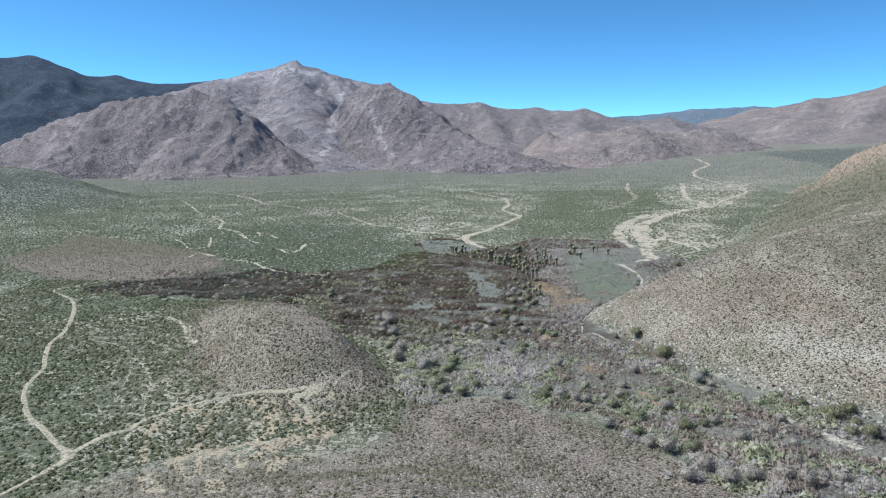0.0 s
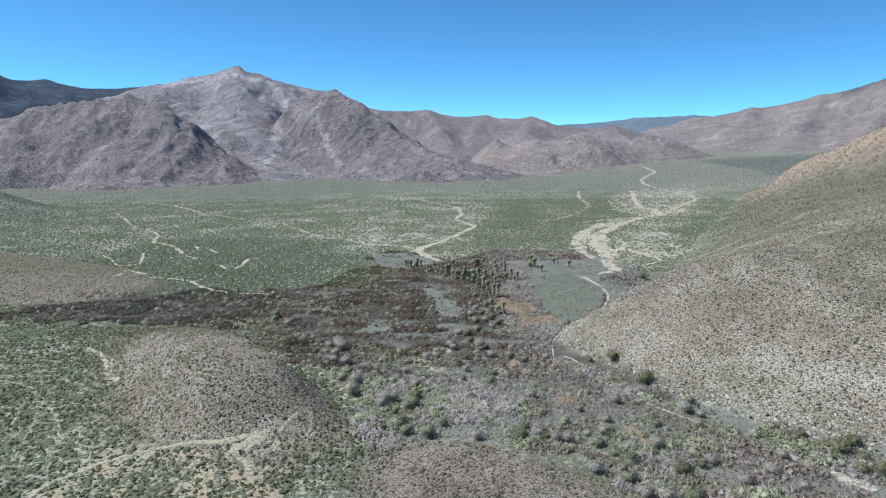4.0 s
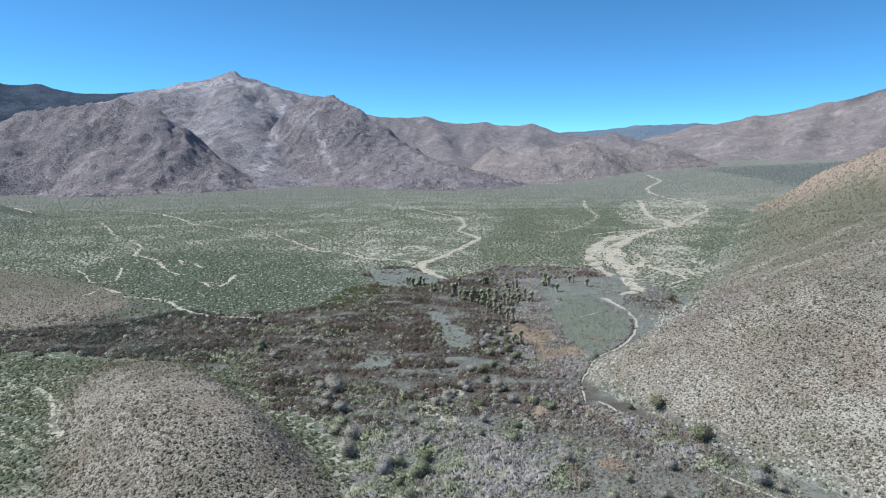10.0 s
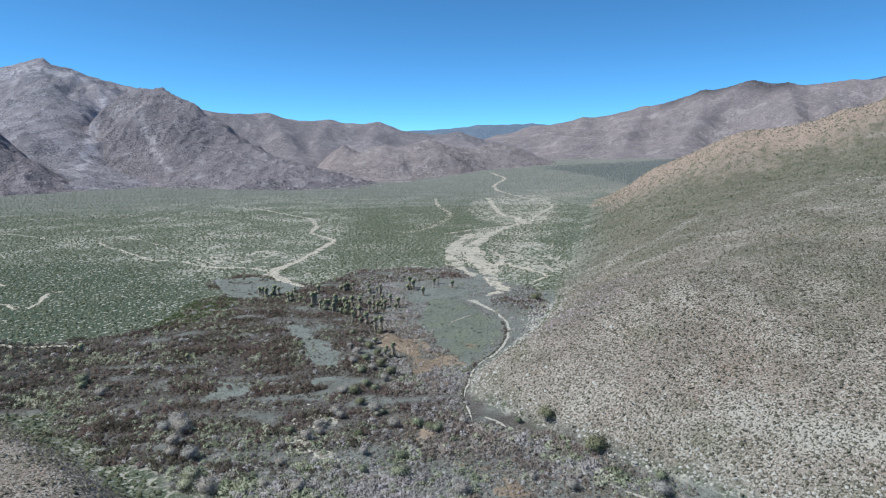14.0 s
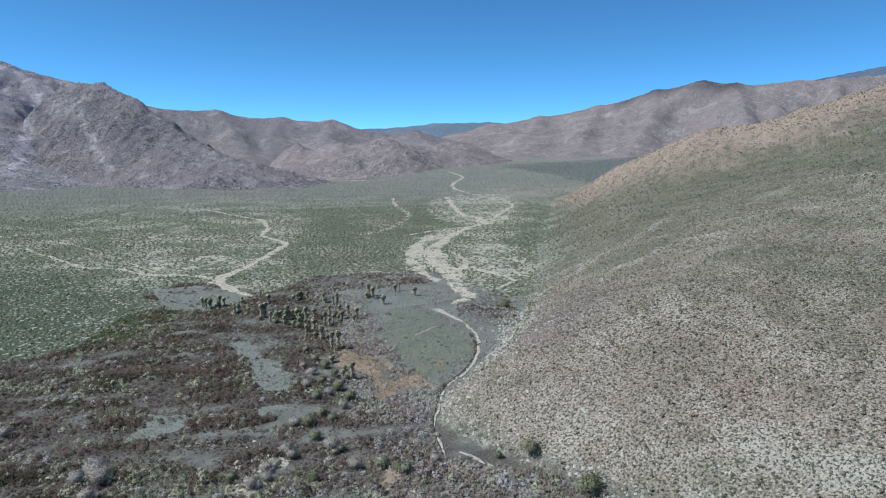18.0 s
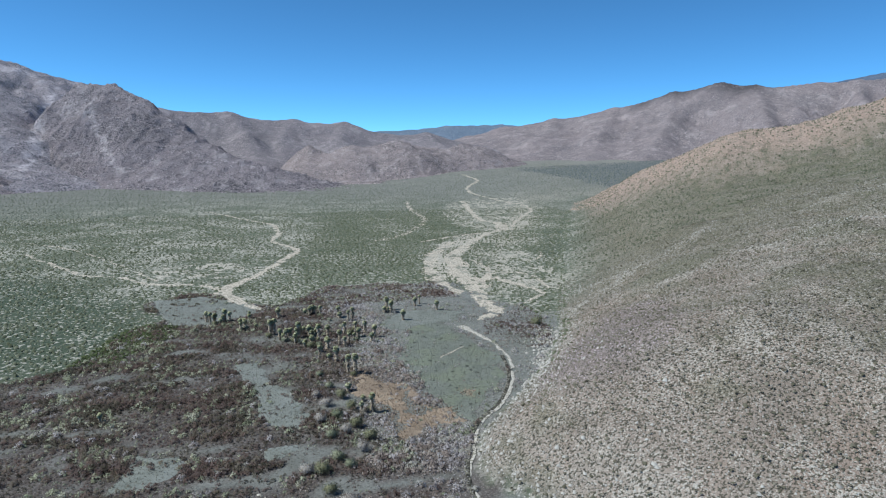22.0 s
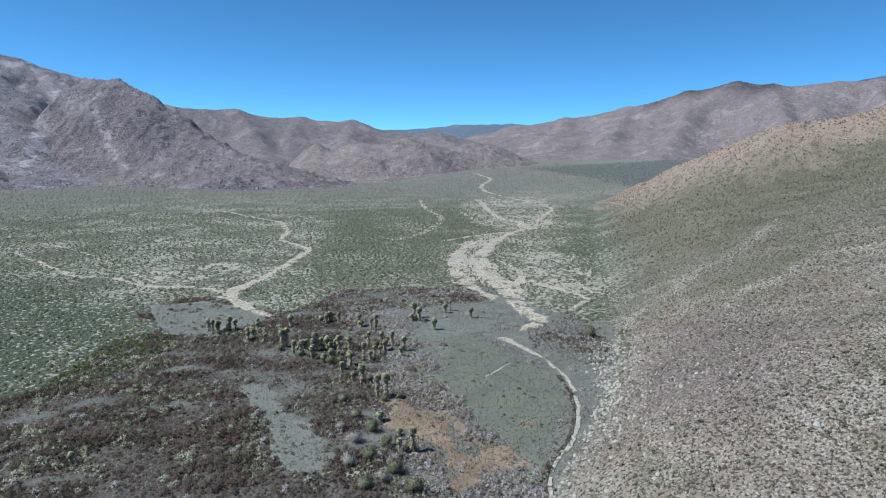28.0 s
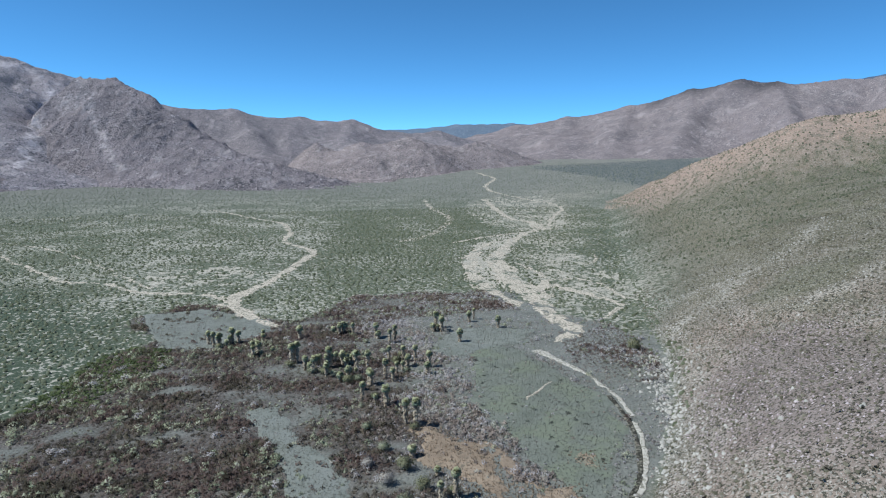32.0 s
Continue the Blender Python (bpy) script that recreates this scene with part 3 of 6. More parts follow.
def build_ground():
    X, Y = np.meshgrid(GX, GY)
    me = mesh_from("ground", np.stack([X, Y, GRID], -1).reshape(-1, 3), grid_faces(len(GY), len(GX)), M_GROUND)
    d = hill_distance(X, Y)
    k1, k2 = knolls(X, Y)
    wob = (fbm(X / 25, Y / 25, 21, 4) - 0.5) * 30

    def blot(poly, reach):
        """1 inside the outline, falling to 0 across its edge."""
        off, _, _ = near_line(X + wob * 0.5, Y + wob * 0.5, poly + poly[:1])
        return smooth(np.where(inside(X + wob * 0.5, Y + wob * 0.5, poly), off, -off), -reach, reach)

    foot = blot(KNOLL_FOOT, 7)
    knoll = np.maximum(smooth(np.maximum(k1 + wob * 0.4, 2.2 * k2 + wob * 0.2), 1.0, 12), foot)
    rise = blot(STONY, 12)
    knoll = np.maximum(knoll, rise)
    hill = np.maximum(smooth(d + wob * (0.3 + 0.9 * smooth(Y, 650, 760)), 0, 8 + 70 * smooth(Y, 650, 760)), knoll)
    wet = inside(X + fray(X, Y), Y + fray(X, Y), RIPARIAN) * (1 - hill)
    bank, _, lee = near_line(X, Y, TOE)
    wet = np.maximum(wet, smooth(-bank + wob * 0.4, -45, -30) * (lee >= 0) * smooth(-Y, -680, -650) * smooth(Y, 180, 220) * (1 - hill))
    plain = smooth(np.hypot((X + 330) / 95, (Y - 600) / 55) + wob / 60, 0.85, 1.15) * (1 - hill)
    silt = smooth(X + wob - 0.12 * (Y - 600), 36, 60) * smooth(Y + wob, 440, 520) + smooth(-Y + wob - 0.3 * X, -440, -370) + 0.9 * smooth(-hummocks(X, Y), -0.37, -0.27) * smooth(X + wob, -190, -110)
    ridge, _, _ = near_line(X, Y, RED_SPUR)
    rib = sum(np.exp(-((near_line(X + wob * 0.3, Y + wob * 0.3, line)[0] / 6) ** 2)) for line in RIBS) * smooth(fbm(X / 9, Y / 9, 24, 3), 0.3, 0.55)
    reach = 8 + 9 * smooth(Y, 300, 380) * smooth(-Y, -540, -480)
    rib = rib + 0.32 * np.exp(-(((d - 0.8 * reach) / reach) ** 2)) * (d > 0) * smooth(fbm(X / 12, Y / 12, 26, 3), 0.35, 0.55)
    red = smooth(ridge + wob * 1.5, 140, 30) * smooth(d, 0, 60)
    upper = smooth(GRID - floor_height(X, Y) + wob * 1.2, 20, 75) * smooth(d + wob, 40, 150)
    soft = (fbm(X / 320, Y / 320, 25, 4) - 0.5) * 1.1
    dark = smooth(X - 830 - 0.2 * (Y - 1720) + soft * 200, 0, 80) * smooth(Y + soft * 200, 1640, 1800) * smooth(-Y + soft * 200, -2750, -2450) * smooth(-X + soft * 200, -1900, -1650) + 0.75 * smooth(np.hypot((X + 1000) / 340, (Y - 1200) / 260) + soft * 0.4, 1.0, 0.5)

    grown = smooth(X - 0.15 * (Y - 800) + wob, -20, 60) * smooth(-X + 0.45 * (Y - 800) + wob, -150, -60) * smooth(-Y, -1800, -1400) + smooth(-X + wob, 60, 180) * smooth(-Y + 2 * wob, -800, -680)
    # dense grows with distance: less bare sand, and the haze grey in the colour
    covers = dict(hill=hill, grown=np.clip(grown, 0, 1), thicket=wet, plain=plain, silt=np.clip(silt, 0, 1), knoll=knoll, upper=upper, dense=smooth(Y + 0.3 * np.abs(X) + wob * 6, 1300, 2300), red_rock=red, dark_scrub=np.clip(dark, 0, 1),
                  mauve=np.maximum(blot(MAUVE, 18), np.maximum(0.8 * np.maximum(smooth(k1, 2, 14), foot), np.maximum(0.1 * smooth(k2 + wob * 0.3, 5, 16), 0.5 * rise))), olive=np.maximum(blot(OLIVE, 10), 0.8 * smooth(Y + wob + 0.2 * d, 590, 720) * (1 - red) * (1 - 0.7 * np.clip(rib, 0, 1))), lush=np.maximum(blot(LUSH, 45), 0.45 * smooth(-X + wob * 3, 150, 480) * smooth(Y, 500, 650)) - 0.2 * smooth(-Y + wob, -500, -440) * smooth(-X + wob, 0, 60) - 0.6 * smooth(X - 0.45 * (Y - 800) + wob, 120, 260) * smooth(Y, 700, 850) + 1.2 * np.exp(-((bank / 45) ** 2)) * smooth(Y, 760, 900), pale_rib=np.clip(rib, 0, 1))
    for key, v in covers.items():
        me.attributes.new(key, "FLOAT", "POINT").data.foreach_set("value", v.astype(np.float32).ravel())
    return tagged(new("ground", me), "tan desert ground with scrub, gravel and pale sandy threads", "ground", kind="structure")


GULLIES = [([(-875, 3630), (-825, 3361), (-735, 2900), (-705, 2740), (-690, 2600), (-683, 2500)], 17, 1.0), ([(-566, 2826), (-496, 2686), (-408, 2479)], 12, 0.7),
           ([(-1549, 3740), (-1374, 3780), (-1184, 3787), (-1012, 3853)], 45, 0.7), ([(-640, 2900), (-600, 2850), (-560, 2840)], 30, 0.5), ([(430, 3190), (560, 3190), (760, 3230)], 110, 0.6)]


DARK_CAPS = [([(2150, 3490), (2290, 3385), (2430, 3210), (2560, 3090)], 75)]


def build_mountain(name, box, step, ridges, base, material, label, rough=0.16, size=220, seed=1, rocks=0.0, lumps=12.0, spurs=110.0, blend=7.0):
    """A mountain from its ridge lines: each has places with heights and the reach of its slopes."""
    xs, ys = np.arange(box[0], box[1] + step, step), np.arange(box[2], box[3] + step, step)
    X, Y = np.meshgrid(xs, ys)
    wx = X + (fbm(X / size, Y / size, seed + 40, 3) - 0.5) * size * 0.5
    wy = Y + (fbm(X / size, Y / size, seed + 50, 3) - 0.5) * size * 0.5
    layers = []
    creases = ridged(wx / size, wy / size, seed, 5) - 0.62
    sway = (fbm(X / (2.2 * spurs), Y / (2.2 * spurs), seed + 61, 3) - 0.5) * spurs * 1.6
    for pts, reach, power in ridges:
        run = 0.0
        for leg in zip(pts[:-1], pts[1:]):
            d, along, _ = near_line(wx * 0.25 + X * 0.75, wy * 0.25 + Y * 0.75, leg)
            rise = leg[0][2] + (leg[1][2] - leg[0][2]) * along - base
            u = np.clip(np.sqrt((d / reach) ** 2 + 0.0036) - 0.06, 0, 3)
            # spurs and gullies that run down from the crest
            span = math.hypot(leg[1][0] - leg[0][0], leg[1][1] - leg[0][1])
            s = run + ((X - leg[0][0]) * (leg[1][0] - leg[0][0]) + (Y - leg[0][1]) * (leg[1][1] - leg[0][1])) / span + sway
            run += span
            fins = ridged(s / spurs, d / (5 * spurs) + seed, seed + 62, 3) - 0.6
            gully = (0.7 * creases + 0.65 * fins) * rise * rough * 2.2 * np.clip(u * 3, 0.04, 1) * np.clip(1.25 - u, 0, 1)
            layers.append(base + rise * (1 - np.clip(u, 0, 1) ** power) - 260 * np.clip(u - 0.97, 0, 1) + gully)
    L = np.stack(layers)
    M = L.max(0)
    H = M + blend * np.log(np.exp(np.clip((L - M) / blend, -30, 0)).sum(0)) * smooth(M, base, base + 60)
    H = H + (fbm(X / 45, Y / 45, seed + 7, 4, 0.6) - 0.5) * lumps
    if rocks:
        H = H + np.clip(vnoise(X / (2.2 * step), Y / (2.2 * step), seed + 9) - 0.5, 0, 1) * rocks + np.clip(vnoise(X / (1.2 * step), Y / (1.2 * step), seed + 19) - 0.6, 0, 1) * rocks * 0.7
    G = land_height(X, Y) - 3
    F = grid_faces(len(ys), len(xs))
    keep = (H > G).ravel()[F].any(1)
    F = F[keep]
    root = np.arange(X.size)  # keep the largest piece alone
    for _ in range(60):
        low = root[F].min(1)
        np.minimum.at(root, F.ravel(), np.repeat(low, 4))
        root = root[root]
    F = F[root[F[:, 0]] == np.bincount(root[F[:, 0]]).argmax()]
    used = np.unique(F)
    back = np.zeros(X.size, int)
    back[used] = np.arange(len(used))
    V = np.stack([X, Y, np.maximum(H, G + 0.5)], -1).reshape(-1, 3)[used]
    me = mesh_from(name, V, back[F], material)
    x, y = V[:, 0], V[:, 1]
    scree = sum(w * np.exp(-((near_line(x + (fbm(x / 30, y / 30, 90, 3) - 0.5) * 60, y, line)[0] / r) ** 2)) for line, r, w in GULLIES)
    me.attributes.new("scree", "FLOAT", "POINT").data.foreach_set("value", np.clip(scree, 0, 1).astype(np.float32))
    cap = sum(np.exp(-((near_line(x, y + (fbm(x / 90, y / 90, 91, 3) - 0.5) * 160, line)[0] / r) ** 2)) for line, r in DARK_CAPS)
    me.attributes.new("cap", "FLOAT", "POINT").data.foreach_set("value", np.clip(cap, 0, 1).astype(np.float32))
    return tagged(new(name, me), label, "mountain", kind="structure")


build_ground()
build_mountain("mountain_boulder", (-2500, -300, 1750, 2800), 7, [
    ([(-2051, 2092, 13), (-1770, 2168, 77), (-1587, 2265, 188), (-1403, 2319, 253), (-1144, 2395, 297), (-993, 2352, 264)], 300, 0.95),
    ([(-993, 2352, 264), (-860, 2310, 125)], 235, 0.95),
    ([(-1144, 2373, 272), (-1090, 2230, 140), (-1040, 2140, 30)], 200, 1.3)], -5, M_BOULDER_MT,
    "rounded brown boulder-strewn granite mountain behind the plain", 0.14, 200, 3, 18, 12, 120)
build_mountain("mountain_knob", (-1250, 400, 2100, 3500), 7, [
    ([(-812, 3187, 206), (-738, 3112, 270), (-609, 2984, 367), (-492, 2898, 356), (-363, 2802, 302), (-288, 2759, 238), (-181, 2610, 142), (-21, 2492, 83), (33, 2438, 24)], 315, 0.9)], 2, M_KNOB_MT,
    "steep pinkish granite mountain with bouldery knob", 0.16, 240, 17, 18, 12, 95)
build_mountain("mountain_peak", (-2700, 100, 1950, 4500), 13, [
    ([(-2300, 3500, 260), (-1880, 3650, 380), (-1650, 3760, 450), (-1450, 3840, 510), (-1220, 3920, 572), (-1100, 3950, 530), (-840, 4020, 460), (-630, 4060, 380), (-300, 4100, 200)], 1150, 0.8),
    ([(-1180, 3850, 500), (-1020, 3300, 340), (-880, 2850, 200), (-820, 2620, 70)], 400, 1.5),
    ([(-1650, 3760, 440), (-1500, 3200, 300), (-1300, 2750, 150)], 520, 1.3),
    ([(-840, 4020, 455), (-760, 3600, 300), (-700, 3250, 200)], 420, 1.3)], 5, M_PEAK_MT,
    "high grey granite peak with pale rocky ridges", 0.17, 330, 23, 20, 12, 130)
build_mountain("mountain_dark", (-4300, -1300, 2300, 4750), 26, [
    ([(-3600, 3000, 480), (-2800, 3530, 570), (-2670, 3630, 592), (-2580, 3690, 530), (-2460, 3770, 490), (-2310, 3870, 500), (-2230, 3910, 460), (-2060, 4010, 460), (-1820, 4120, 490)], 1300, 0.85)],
    0, M_DARK_MT, "dark chaparral mountain far off, tinted blue-grey for haze", 0.16, 420, 33, 0, 12, 200)
build_mountain("mountain_range", (-1500, 2300, 2650, 4500), 14, [
    ([(-800, 3700, 262), (-580, 3710, 300), (-420, 3730, 322), (-100, 3750, 312), (80, 3770, 276), (210, 3750, 284), (340, 3740, 262), (484, 3720, 272), (640, 3700, 218), (910, 3640, 222), (1240, 3540, 155), (1600, 3450, 55)], 560, 0.95),
    ([(-420, 3730, 305), (-330, 3450, 205), (-200, 3180, 70)], 260, 1.2),
    ([(-100, 3750, 300), (-30, 3420, 195), (60, 3050, 60)], 230, 1.2),
    ([(230, 3740, 262), (150, 3500, 190), (130, 3200, 90)], 200, 1.2),
    ([(484, 3720, 258), (420, 3440, 185), (430, 3150, 110)], 260, 1.2),
    ([(910, 3640, 205), (930, 3350, 150), (850, 3050, 80)], 300, 1.2)], 20, M_BROWN_MT,
    "bare purplish-brown range at the head of the valley", 0.10, 420, 43, 8, 9, 210, 16)
build_mountain("hill_pink", (20, 1350, 2400, 3250), 9, [
    ([(385, 2850, 138), (480, 2890, 128), (575, 2850, 160), (720, 2900, 130), (810, 2950, 95)], 260, 1.2),
    ([(385, 2840, 136), (402, 2690, 75), (420, 2580, 25)], 150, 1.3),
    ([(590, 2830, 155), (575, 2700, 100), (600, 2570, 28)], 190, 1.3),
    ([(869, 2920, 165), (960, 2950, 140), (1080, 2970, 95), (1150, 2980, 45)], 260, 1.2),
    ([(231, 2960, 148), (215, 2740, 60)], 150, 1.3)], 15, M_PINK_MT,
    "low rounded pinkish granite hills before the range", 0.13, 210, 47, 12, 10, 90, 18)
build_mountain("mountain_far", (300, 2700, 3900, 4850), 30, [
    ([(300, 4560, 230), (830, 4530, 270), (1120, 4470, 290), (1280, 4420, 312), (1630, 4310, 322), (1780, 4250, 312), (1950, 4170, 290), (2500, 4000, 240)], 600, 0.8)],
    20, M_HAZE_MT, "low range on the horizon, tinted blue for haze", 0.06, 400, 53, 0, 3)
build_mountain("mountain_mesa", (250, 4500, 1000, 4700), 22, [
    ([(1320, 4000, 230), (1470, 3900, 280), (1740, 3780, 325), (2020, 3590, 385), (2270, 3400, 470), (2430, 3210, 510), (2560, 3090, 482), (2750, 2890, 490), (3000, 2600, 500), (3300, 2200, 520)], 900, 0.75),
    ([(1740, 3780, 320), (1480, 3420, 190), (1290, 3080, 70)], 250, 1.05),
    ([(2020, 3590, 380), (1720, 3220, 230), (1450, 2850, 80)], 270, 1.05),
    ([(2270, 3400, 462), (2020, 3060, 290), (1640, 2700, 95)], 290, 1.05),
    ([(2560, 3090, 478), (2240, 2660, 290), (1900, 2300, 100)], 310, 1.05),
    ([(2850, 2760, 490), (2480, 2330, 280), (2150, 1950, 110)], 330, 1.05)],
    20, M_MESA_MT, "long bare brown mountain with a flat dark summit", 0.17, 380, 63, 8, 6, 150, 16)
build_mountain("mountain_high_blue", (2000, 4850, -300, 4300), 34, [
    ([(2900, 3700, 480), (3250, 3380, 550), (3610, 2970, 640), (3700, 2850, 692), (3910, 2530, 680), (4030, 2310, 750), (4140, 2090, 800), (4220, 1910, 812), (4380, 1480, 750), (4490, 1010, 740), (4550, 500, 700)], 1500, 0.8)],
    60, M_BLUE_MT, "high mountain with pale rocky crest, far off, tinted blue for haze", 0.14, 420, 73, 0, 10)

# ---- washes, roads, meadows ----
def curve_points(pts, step):
    """A smooth line through the points, and its widths, at about even steps. Points are x, y, width."""
    P = np.array(pts, float)
    P = np.vstack([2 * P[0] - P[1], P, 2 * P[-1] - P[-2]])
    out = []
    for a, b, c, d in zip(P[:-3], P[1:-2], P[2:-1], P[3:]):
        n = max(2, int(np.hypot(*(c - b)[:2]) / step))
        s = np.linspace(0, 1, n, endpoint=False)[:, None]
        out.append(0.5 * (2 * b + (c - a) * s + (2 * a - 5 * b + 4 * c - d) * s**2 + (3 * b - a - 3 * c + d) * s**3))
    return np.vstack(out + [P[-2:-1]])


def ribbon(name, pts, material, label, category, step=3.0, lift=0.14, ragged=0.5, seed=1, sink=0.0, kind="structure", slim=1.0, gaps=0.0, holes=0.0, wiggle=0.0):
    """A strip of sand or water that lies on the ground, with ragged edges turned under."""
    C = curve_points(pts, step)
    C[:, 2] *= slim
    t = np.gradient(C[:, :2], axis=0)
    t /= np.linalg.norm(t, axis=1)[:, None] + 1e-9
    nrm = np.stack([-t[:, 1], t[:, 0]], 1)
    s = np.cumsum(np.r_[0, np.hypot(*np.diff(C[:, :2], axis=0).T)])
    C[:, :2] += nrm * ((fbm(s / 9, s * 0 + 7.5, seed + 33, 3) - 0.5) * wiggle)[:, None]
    cols = []
    for u in (-1.12, -1.0, -0.5, 0.0, 0.5, 1.0, 1.12):
        edge = 1 + ragged * ((fbm(s / 16 + 50 * np.sign(u), s * 0 + 0.5, seed, 3) - 0.5) * 2.6 + (vnoise(s / 2.5 + 90 * np.sign(u), s * 0 + 0.5, seed + 5) - 0.5) * 0.7) * (abs(u) > 0.4)
        xy = C[:, :2] + nrm * (C[:, 2] / 2 * u * edge)[:, None]
        z = ground_z(xy[:, 0], xy[:, 1]) + (-0.6 if abs(u) > 1.05 else lift - sink * (1 - u * u))
        cols.append(np.column_stack([xy, z]))
    V = np.stack(cols, 1).reshape(-1, 3)
    F = grid_faces(len(C), 7)[:, ::-1]
    if holes:  # islands of scrub and gravel
        mid = V[F].mean(1)
        isle = fbm(mid[:, 0] / 9, mid[:, 1] / 14, seed + 70, 3, 0.65)
        F = F[isle > np.quantile(isle, holes)]
    if gaps:
        broken = fbm(s / 14, s * 0 + 3.5, seed + 60, 3, 0.6)
        F = F[(broken > np.quantile(broken, gaps))[F[:, 0] // 7]]
    return tagged(new(name, mesh_from(name, V, F, material)), label, category, kind=kind)


def braided(name, pts, material, label, cell=1.5, ragged=1.0, holes=0.15, seed=1, lift=0.16, category="dry wash"):
    """A sandy channel with frayed banks and islands of scrub, laid on the ground in small pieces."""
    C = [tuple(p) for p in curve_points(pts, 9)]
    P = np.array(C)
    lo, hi = P[:, :2].min(0) - 20, P[:, :2].max(0) + 20
    X, Y = np.meshgrid(np.arange(lo[0], hi[0], cell), np.arange(lo[1], hi[1], cell))
    X = X + (vnoise(X * 3.1, Y * 3.1, seed + 3) - 0.5) * 0.7 * cell
    Y = Y + (vnoise(X * 2.9, Y * 3.3, seed + 4) - 0.5) * 0.7 * cell
    near = near_line(X.ravel(), Y.ravel(), pts)[0] < 45
    x, y = X.ravel()[near], Y.ravel()[near]
    bend = (fbm(x / 22, y / 22, seed + 8, 3) - 0.5) * 6 * cell
    d, along, _ = near_line(x + bend, y + bend, C)
    width = np.interp(along, np.arange(len(C)), P[:, 2])
    edge = d / (0.5 * width) - 1.7 * ragged * (fbm(x / 8, y / 11, seed, 4, 0.65) - 0.5)
    isle = fbm(x / 5 + 40, y / 8, seed + 70, 3, 0.65)
    keep = np.zeros(X.size, bool)
    keep[near] = (edge < 1) & (isle > np.quantile(isle, holes))
    F = grid_faces(*X.shape)
    F = F[keep[F].sum(1) >= 2]
    used = np.unique(F)
    back = np.zeros(X.size, int)
    back[used] = np.arange(len(used))
    Z = ground_z(X, Y).ravel() + np.where(keep, lift, -0.1)
    V = np.stack([X.ravel(), Y.ravel(), Z], -1)[used]
    return tagged(new(name, mesh_from(name, V, back[F], material)), label, category, kind="structure")


def patch(name, outline, material, label, category, lift=0.12, ragged=0.5, seed=1, cell=1.1, holes=0.0):
    """A blot of grass or sand with a frayed rim, draped on the ground."""
    P = np.array(outline, float)
    lo, hi = P.min(0) - 14, P.max(0) + 14
    X, Y = np.meshgrid(np.arange(lo[0], hi[0], cell), np.arange(lo[1], hi[1], cell))
    off = fray(X, Y) * ragged + (fbm(X / 5, Y / 5, seed + 80, 3) - 0.5) * 7 * ragged
    keep = inside(X + off, Y - off, outline)
    if holes:  # scrub between the bare spots
        isle = fbm(X / 7, Y / 11, seed + 90, 3, 0.65)
        keep &= isle > np.quantile(isle, holes)
    F = grid_faces(*X.shape)
    F = F[keep.ravel()[F].any(1)]
    Z = ground_z(X, Y) + np.where(keep, lift, -0.4)
    used = np.unique(F)
    back = np.zeros(X.size, int)
    back[used] = np.arange(len(used))
    V = np.stack([X, Y, Z], -1).reshape(-1, 3)[used]
    return tagged(new(name, mesh_from(name, V, back[F], material)), label, category, kind="structure")


WASH_A = [(-97, 1570, 5), (-32, 1420, 6), (13, 1324, 8), (23, 1217, 8), (11, 1120, 8), (37, 1037, 9), (24, 984, 9), (-1, 914, 8), (-21, 863, 8), (-37, 832, 13), (-42, 806, 17), (-25, 761, 12), (-12, 739, 5)]
WASH_AL = [(-273, 1083, 4), (-217, 993, 5), (-177, 925, 6), (-150, 917, 5), (-118, 875, 6), (-87, 856, 7), (-66, 846, 7), (-43, 824, 8)]
WASH_B = [(142, 661, 4), (152, 668, 10), (162, 679, 13), (164, 701, 17), (166, 725, 13), (176, 759, 17), (182, 788, 31), (181, 811, 32), (183, 837, 24), (192, 874, 25), (202, 920, 23), (217, 954, 17), (250, 1010, 14), (282, 1063, 12), (318, 1112, 10)]
WASH_BR = [(188, 798, 10), (209, 805, 11), (216, 788, 10), (221, 767, 10), (225, 743, 8), (226, 731, 5), (212, 716, 4), (197, 703, 2)]
WASH_BM = [(217, 906, 2.5), (223, 888, 4), (219, 854, 6), (213, 828, 7), (198, 801, 8)]
WASH_BC = [(210, 825, 3), (240, 824, 3), (249, 796, 3.5), (244, 768, 2.5), (240, 747, 2.5)]
WASH_BL = [(207, 1063, 6), (254, 1093, 7), (303, 1117, 8), (339, 1133, 11), (365, 1167, 18), (382, 1237, 17), (371, 1275, 10), (387, 1366, 11), (422, 1509, 13), (471, 1692, 10)]
WASH_BD = [(262, 1050, 7), (238, 1040, 10), (205, 985, 14), (180, 928, 17), (163, 878, 15), (155, 832, 15), (153, 788, 13), (157, 745, 10), (163, 715, 8)]
WASH_BU = [(368, 1146, 7), (427, 1261, 6), (490, 1362, 8), (528, 1422, 9), (562, 1528, 7), (563, 1616, 6), (554, 1709, 7), (555, 1791, 7), (561, 1896, 10), (608, 2054, 11), (702, 2235, 10), (747, 2530, 9)]
